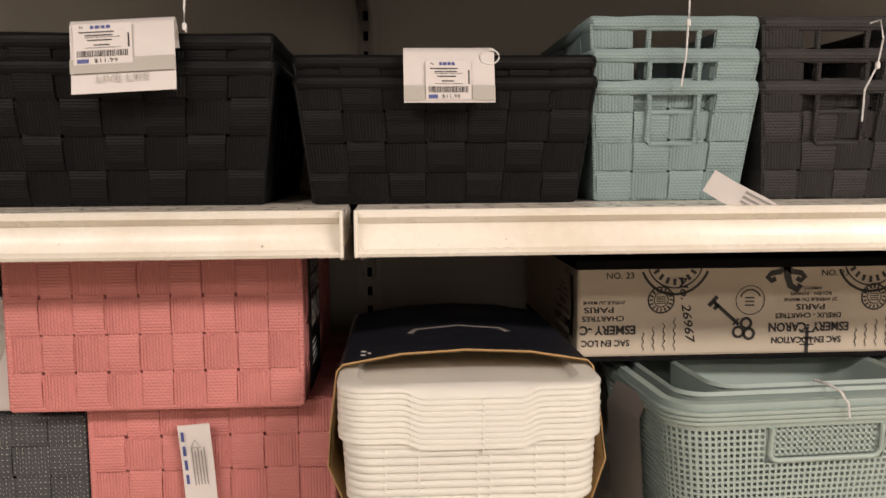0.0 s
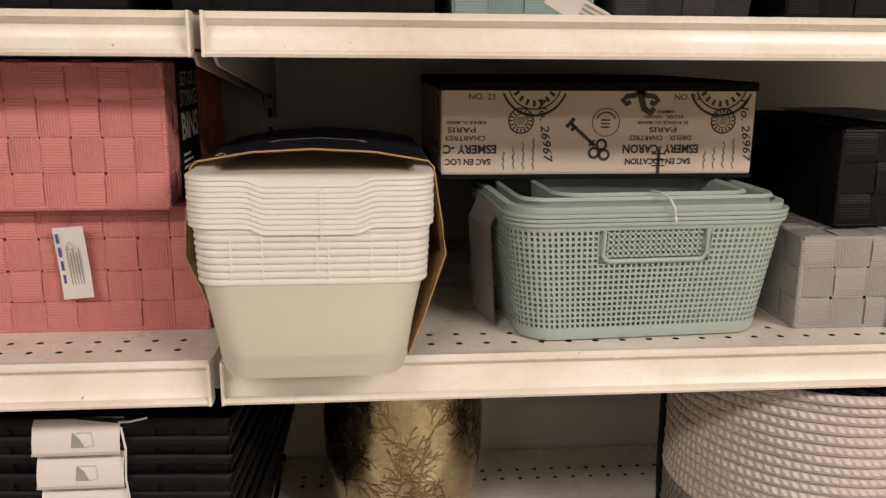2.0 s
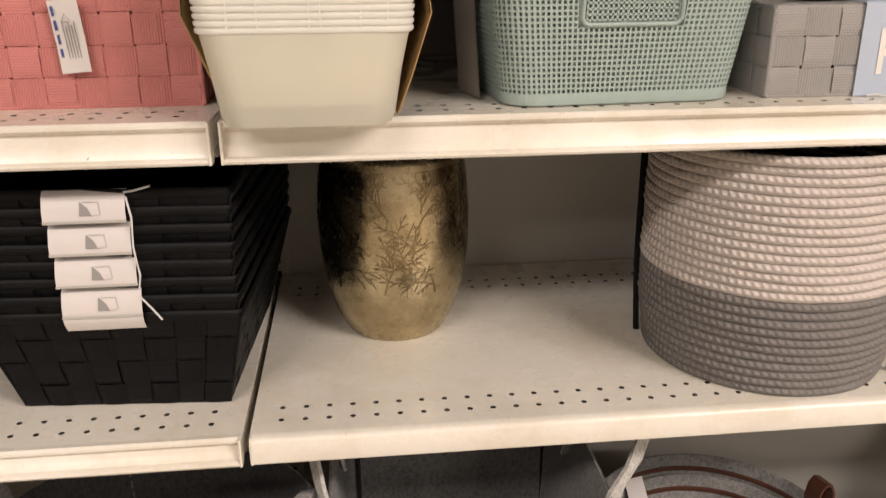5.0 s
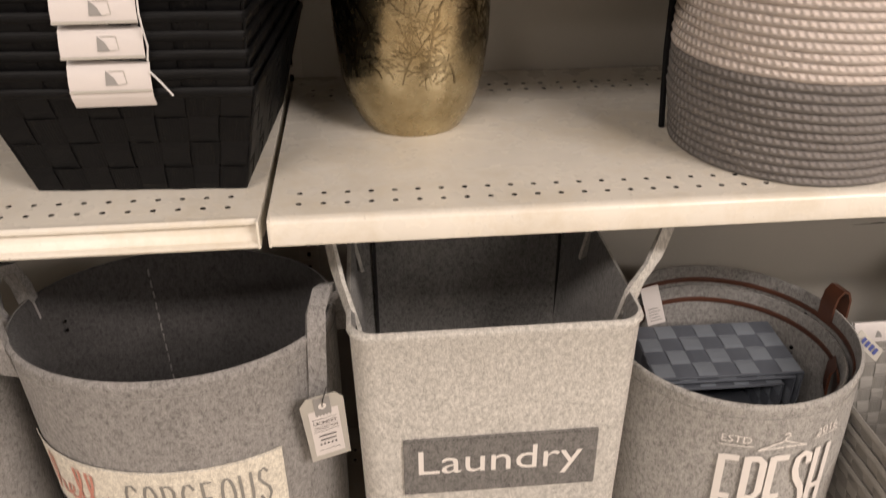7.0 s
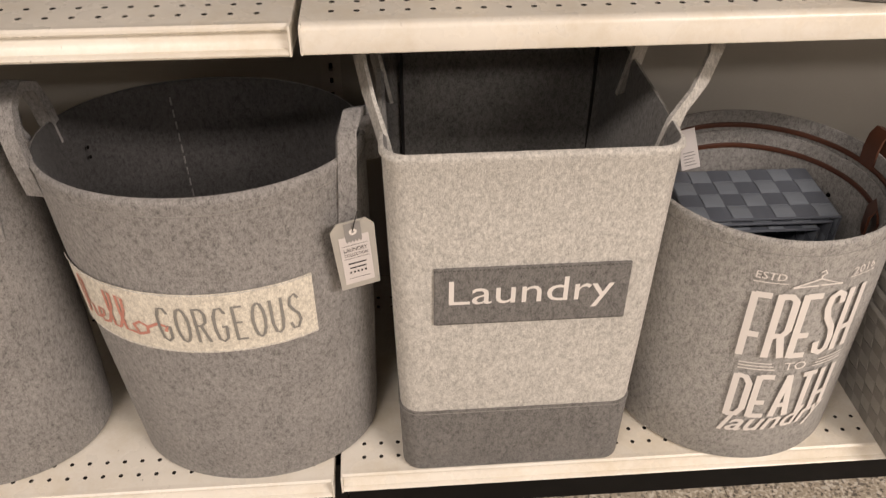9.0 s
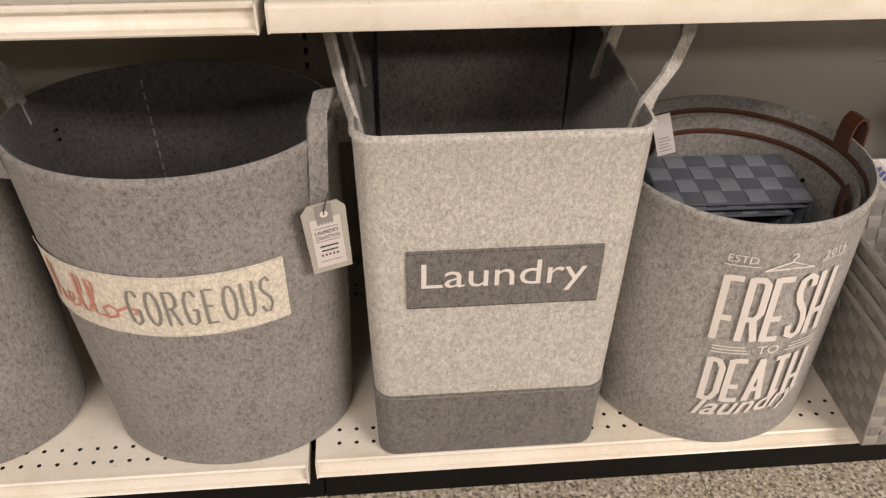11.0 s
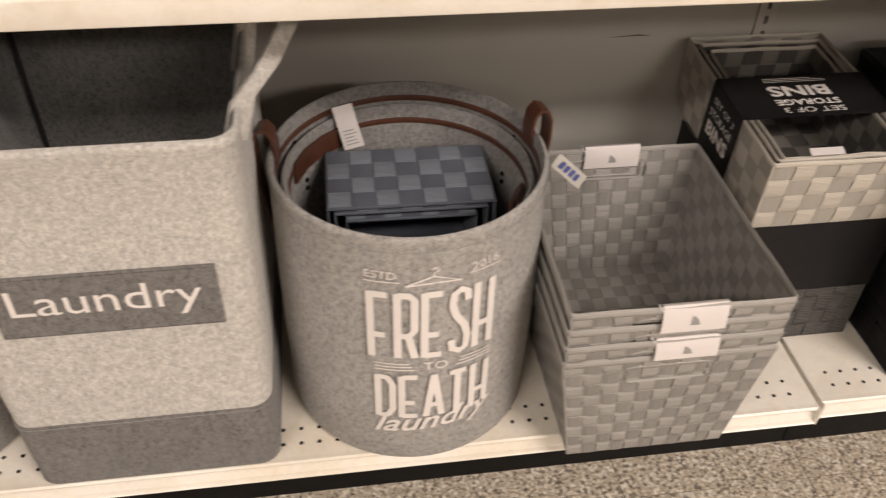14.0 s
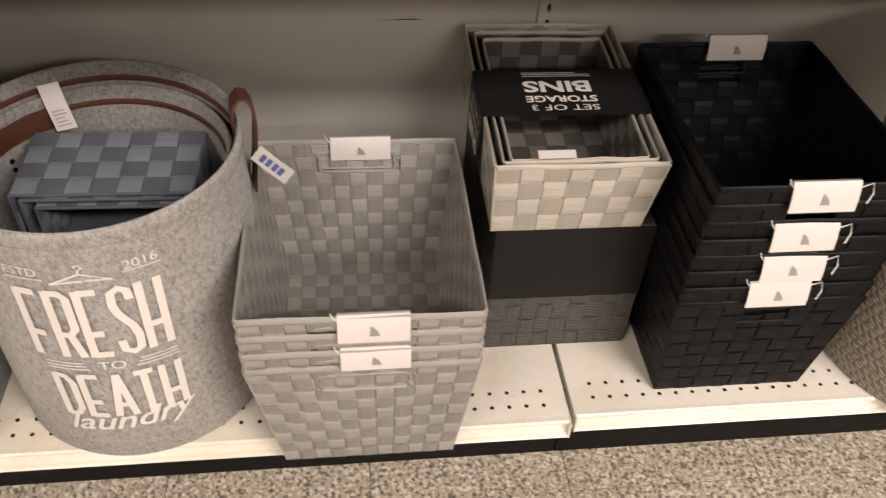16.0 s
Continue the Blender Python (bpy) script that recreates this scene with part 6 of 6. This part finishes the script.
st = woven_basket("woven_bin_set", "cream woven bins nested as a set with a black label band", "storage bin", pose(SX, SY, SZ, 3.5, 0, 0),
                  (-0.106, 0.100, 0.004, 0.312), (-0.113, 0.111, -0.004, 0.318), 0.122, CREAMWEB, (7, 10, 4), None, False, 0.0045, "", 72, CREAMWEFT)
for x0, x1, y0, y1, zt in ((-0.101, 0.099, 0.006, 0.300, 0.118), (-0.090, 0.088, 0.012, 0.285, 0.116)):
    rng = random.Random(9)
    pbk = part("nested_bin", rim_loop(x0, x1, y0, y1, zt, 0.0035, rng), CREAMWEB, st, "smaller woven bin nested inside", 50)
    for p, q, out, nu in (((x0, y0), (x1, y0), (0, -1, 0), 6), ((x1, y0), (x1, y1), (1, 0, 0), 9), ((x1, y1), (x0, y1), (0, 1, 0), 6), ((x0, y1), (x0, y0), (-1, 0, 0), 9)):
        # Nested walls and base carry the inside shade in their darker colour
        weave(pbk, (*p, 0.006), (*q, 0.006), (*q, zt), (*p, zt), nu, 4, out, 0, 0.0008, None, rng, CREAMSHADEWEB, CREAMSHADEWEFT)
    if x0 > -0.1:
        part("bin_base", Geo().box(x0 + 0.002, x1 - 0.002, y0 + 0.002, y1 - 0.002, 0.008, 0.011, 0.001), CREAMSHADEWEFT, pbk)
        weave(pbk, (x0 + 0.002, y0 + 0.002, 0.0125), (x1 - 0.002, y0 + 0.002, 0.0125), (x1 - 0.002, y1 - 0.002, 0.0125), (x0 + 0.002, y1 - 0.002, 0.0125), 6, 9, (0, 0, 1), 0, 0.0008, None, rng, CREAMSHADEWEB, CREAMSHADEWEFT)
g = Geo().ribbon([(-0.1165, 0.1445, 0.006), (-0.1168, 0.1445, 0.06), (-0.1168, 0.1445, 0.123), (-0.1158, 0.1445, 0.1243), (0, 0.1445, 0.1246), (0.1135, 0.1445, 0.1243), (0.1148, 0.1445, 0.123), (0.1145, 0.1445, 0.06), (0.1145, 0.1445, 0.006)], 0.103, 0.0010, (0, 1, 0))
bd = part("label_band", g, CARD_BLACK, st, "black card band with white lettering")
g = Geo()
tp3 = lambda a, b: (a, b, 0.1256)
write(g, "SET OF 3", tp3, -0.002, 0.108, 0.092, 0.012, 0, 180)
write(g, "STORAGE", tp3, -0.004, 0.127, 0.098, 0.014, 0, 180, 0, 0.02)
write(g, "BINS", tp3, -0.006, 0.155, 0.094, 0.026, 0, 180, 0, 0.03)
for k in range(3):
    bar(g, tp3, -0.050, 0.046 - 0.02 * (k == 2), 0.178 + 0.004 * k, 0.1795 + 0.004 * k)
part("lettering", g, INK_WHITE, bd)
sp3 = lambda a, b: (-0.1178, 0.1445 - a, b)
g = Geo()
write(g, "SET OF 3", sp3, 0.0, 0.100, 0.070, 0.010, 0, 0)
write(g, "STORAGE", sp3, 0.0, 0.080, 0.076, 0.012, 0, 0)
write(g, "BINS", sp3, 0.0, 0.054, 0.074, 0.024, 0, 0, 0, 0.03)
part("lettering", g, INK_WHITE, bd)
ob = thing("paper_tag", "small white tag on the rim of the cream bin", "tag", pose(SX - 0.034, SY + 0.002, SZ + 0.128, -70, 0, 0))
part("card", Geo().box(-0.024, 0.024, -0.0006, 0.0, -0.006, 0.006), CARD, ob)

# black bin stack
BX, BY = 1.467, 0.060
bb = woven_basket("woven_bin", "black woven strap bin in a tall nested stack with white tags", "storage bin", pose(BX, BY, Z1),
                  (-0.112, 0.112, 0, 0.275), (-0.131, 0.131, -0.016, 0.312), 0.205, BLACKWEB, (8, 9, 7), (0.040, 0.160, 0.192), False, 0.005, "tall black bin stack", 81, BLACKWEFT)
nested(bb, 8, pose(BX, BY, Z1), 0.0279, (0, 0), 0.0015)
for k, (dx, z) in enumerate(((0.004, 0.549), (0.002, 0.486), (0.006, 0.432), (0.002, 0.386))):
    ob = emblem_tag(BX + dx - 0.004, BY - 0.017, z, 0.084, 0.037, -10, "white card tag with faint print on a black bin")
    part("string_loop", Geo().tube([(0.042, -0.004, -0.004), (0.052, -0.008, 0.003), (0.054, -0.010, -0.010), (0.048, -0.012, -0.022)], 0.0010, 5), NYLON, ob)
emblem_tag(BX + 0.010, BY + 0.305, 0.560, 0.086, 0.034, -6, "white card tag on the back rim of the black bins")

# seagrass basket
sg = thing("seagrass_basket", "grey brown braided seagrass basket with slanting weave", "basket", pose(1.838, 0.135, Z1, 0, 0, 0))
nt, nz = 84, 34
for layer, (r0, r1) in enumerate(((0.186, 0.205),)):
    g = Geo()
    for j in range(nz):
        for i in range(nt):
            t0, t1 = 2 * math.pi * (i + 0.35 * j) / nt, 2 * math.pi * (i + 0.35 * j + 1.15) / nt
            z0, z1 = 0.46 * j / nz, 0.46 * (j + 1.12) / nz
            vs, uvs = [], []
            for a, b, h in ((t0, z0, 0.0), (t1, z0, 0.0015), (t1 + 0.026, z1, 0.0), (t0 + 0.026, z1, 0.0015), ((t0 + t1) / 2 + 0.013, (z0 + z1) / 2, 0.0042)):
                r = r0 + (r1 - r0) * b / 0.46 + h
                vs.append((r * math.cos(a), r * math.sin(a), b))
                uvs.append((a * r, b * 0.6 + (a - t0) * 0.05))
            g.add(vs, [(0, 1, 4), (1, 2, 4), (2, 3, 4), (3, 0, 4)], uvs)
    tagged(part("braided_wall", g, SEAGRASS, sg), kind="stuff")
part("lining", Geo().loft([oval(0, 0, 0.183, 0.183, 0.0015, 60), oval(0, 0, 0.185, 0.185, 0.01, 60), oval(0, 0, 0.203, 0.203, 0.465, 60), oval(0, 0, 0.198, 0.198, 0.465, 60), oval(0, 0, 0.178, 0.178, 0.01, 60)], True, True, True), SEAGRASS, sg)
part("rim", Geo().tube(oval(0, 0, 0.205, 0.205, 0.468, 60), 0.006, 8, True), SEAGRASS, sg)

# scuff on the back panel
ob = setting("scuff_mark", Geo().add([(0.960, WALL_Y - 0.0008, 0.530), (1.015, WALL_Y - 0.0008, 0.531), (1.034, WALL_Y - 0.0008, 0.5305), (1.015, WALL_Y - 0.0008, 0.5335)], [(0, 1, 2, 3)]), INK, "thin dark scratch on the back panel")

# ---- floor tiles ----
TS = 0.3048
tile_mesh = Geo().box(-TS / 2 + 0.0006, TS / 2 - 0.0006, -TS / 2 + 0.0006, TS / 2 - 0.0006, -0.003, 0.0, 0.0006).mesh("tile", [TILE])
for i in range(-9, 12):
    for j in range(0, 6):
        ob = new("tile", tile_mesh)
        ob.parent = floor
        ob.location = (1.2345 + TS * (i + 0.5), -0.0135 + TS * (0.5 - j), 0)
        ob.rotation_euler = (0, 0, radians(90 * ((i * 7 + j * 3) % 4)))
rest = Geo()
for i in range(-24, 23):
    for j in range(0, 22):
        if -9 <= i < 12 and j < 6:
            continue
        x, y = 1.2345 + TS * (i + 0.5), -0.0135 + TS * (0.5 - j)
        rest.quad((x - 0.1518, y - 0.1518, 0), (x + 0.1518, y - 0.1518, 0), (x + 0.1518, y + 0.1518, 0), (x - 0.1518, y + 0.1518, 0))
tagged(part("far_tiles", rest, TILE, floor), kind="stuff")
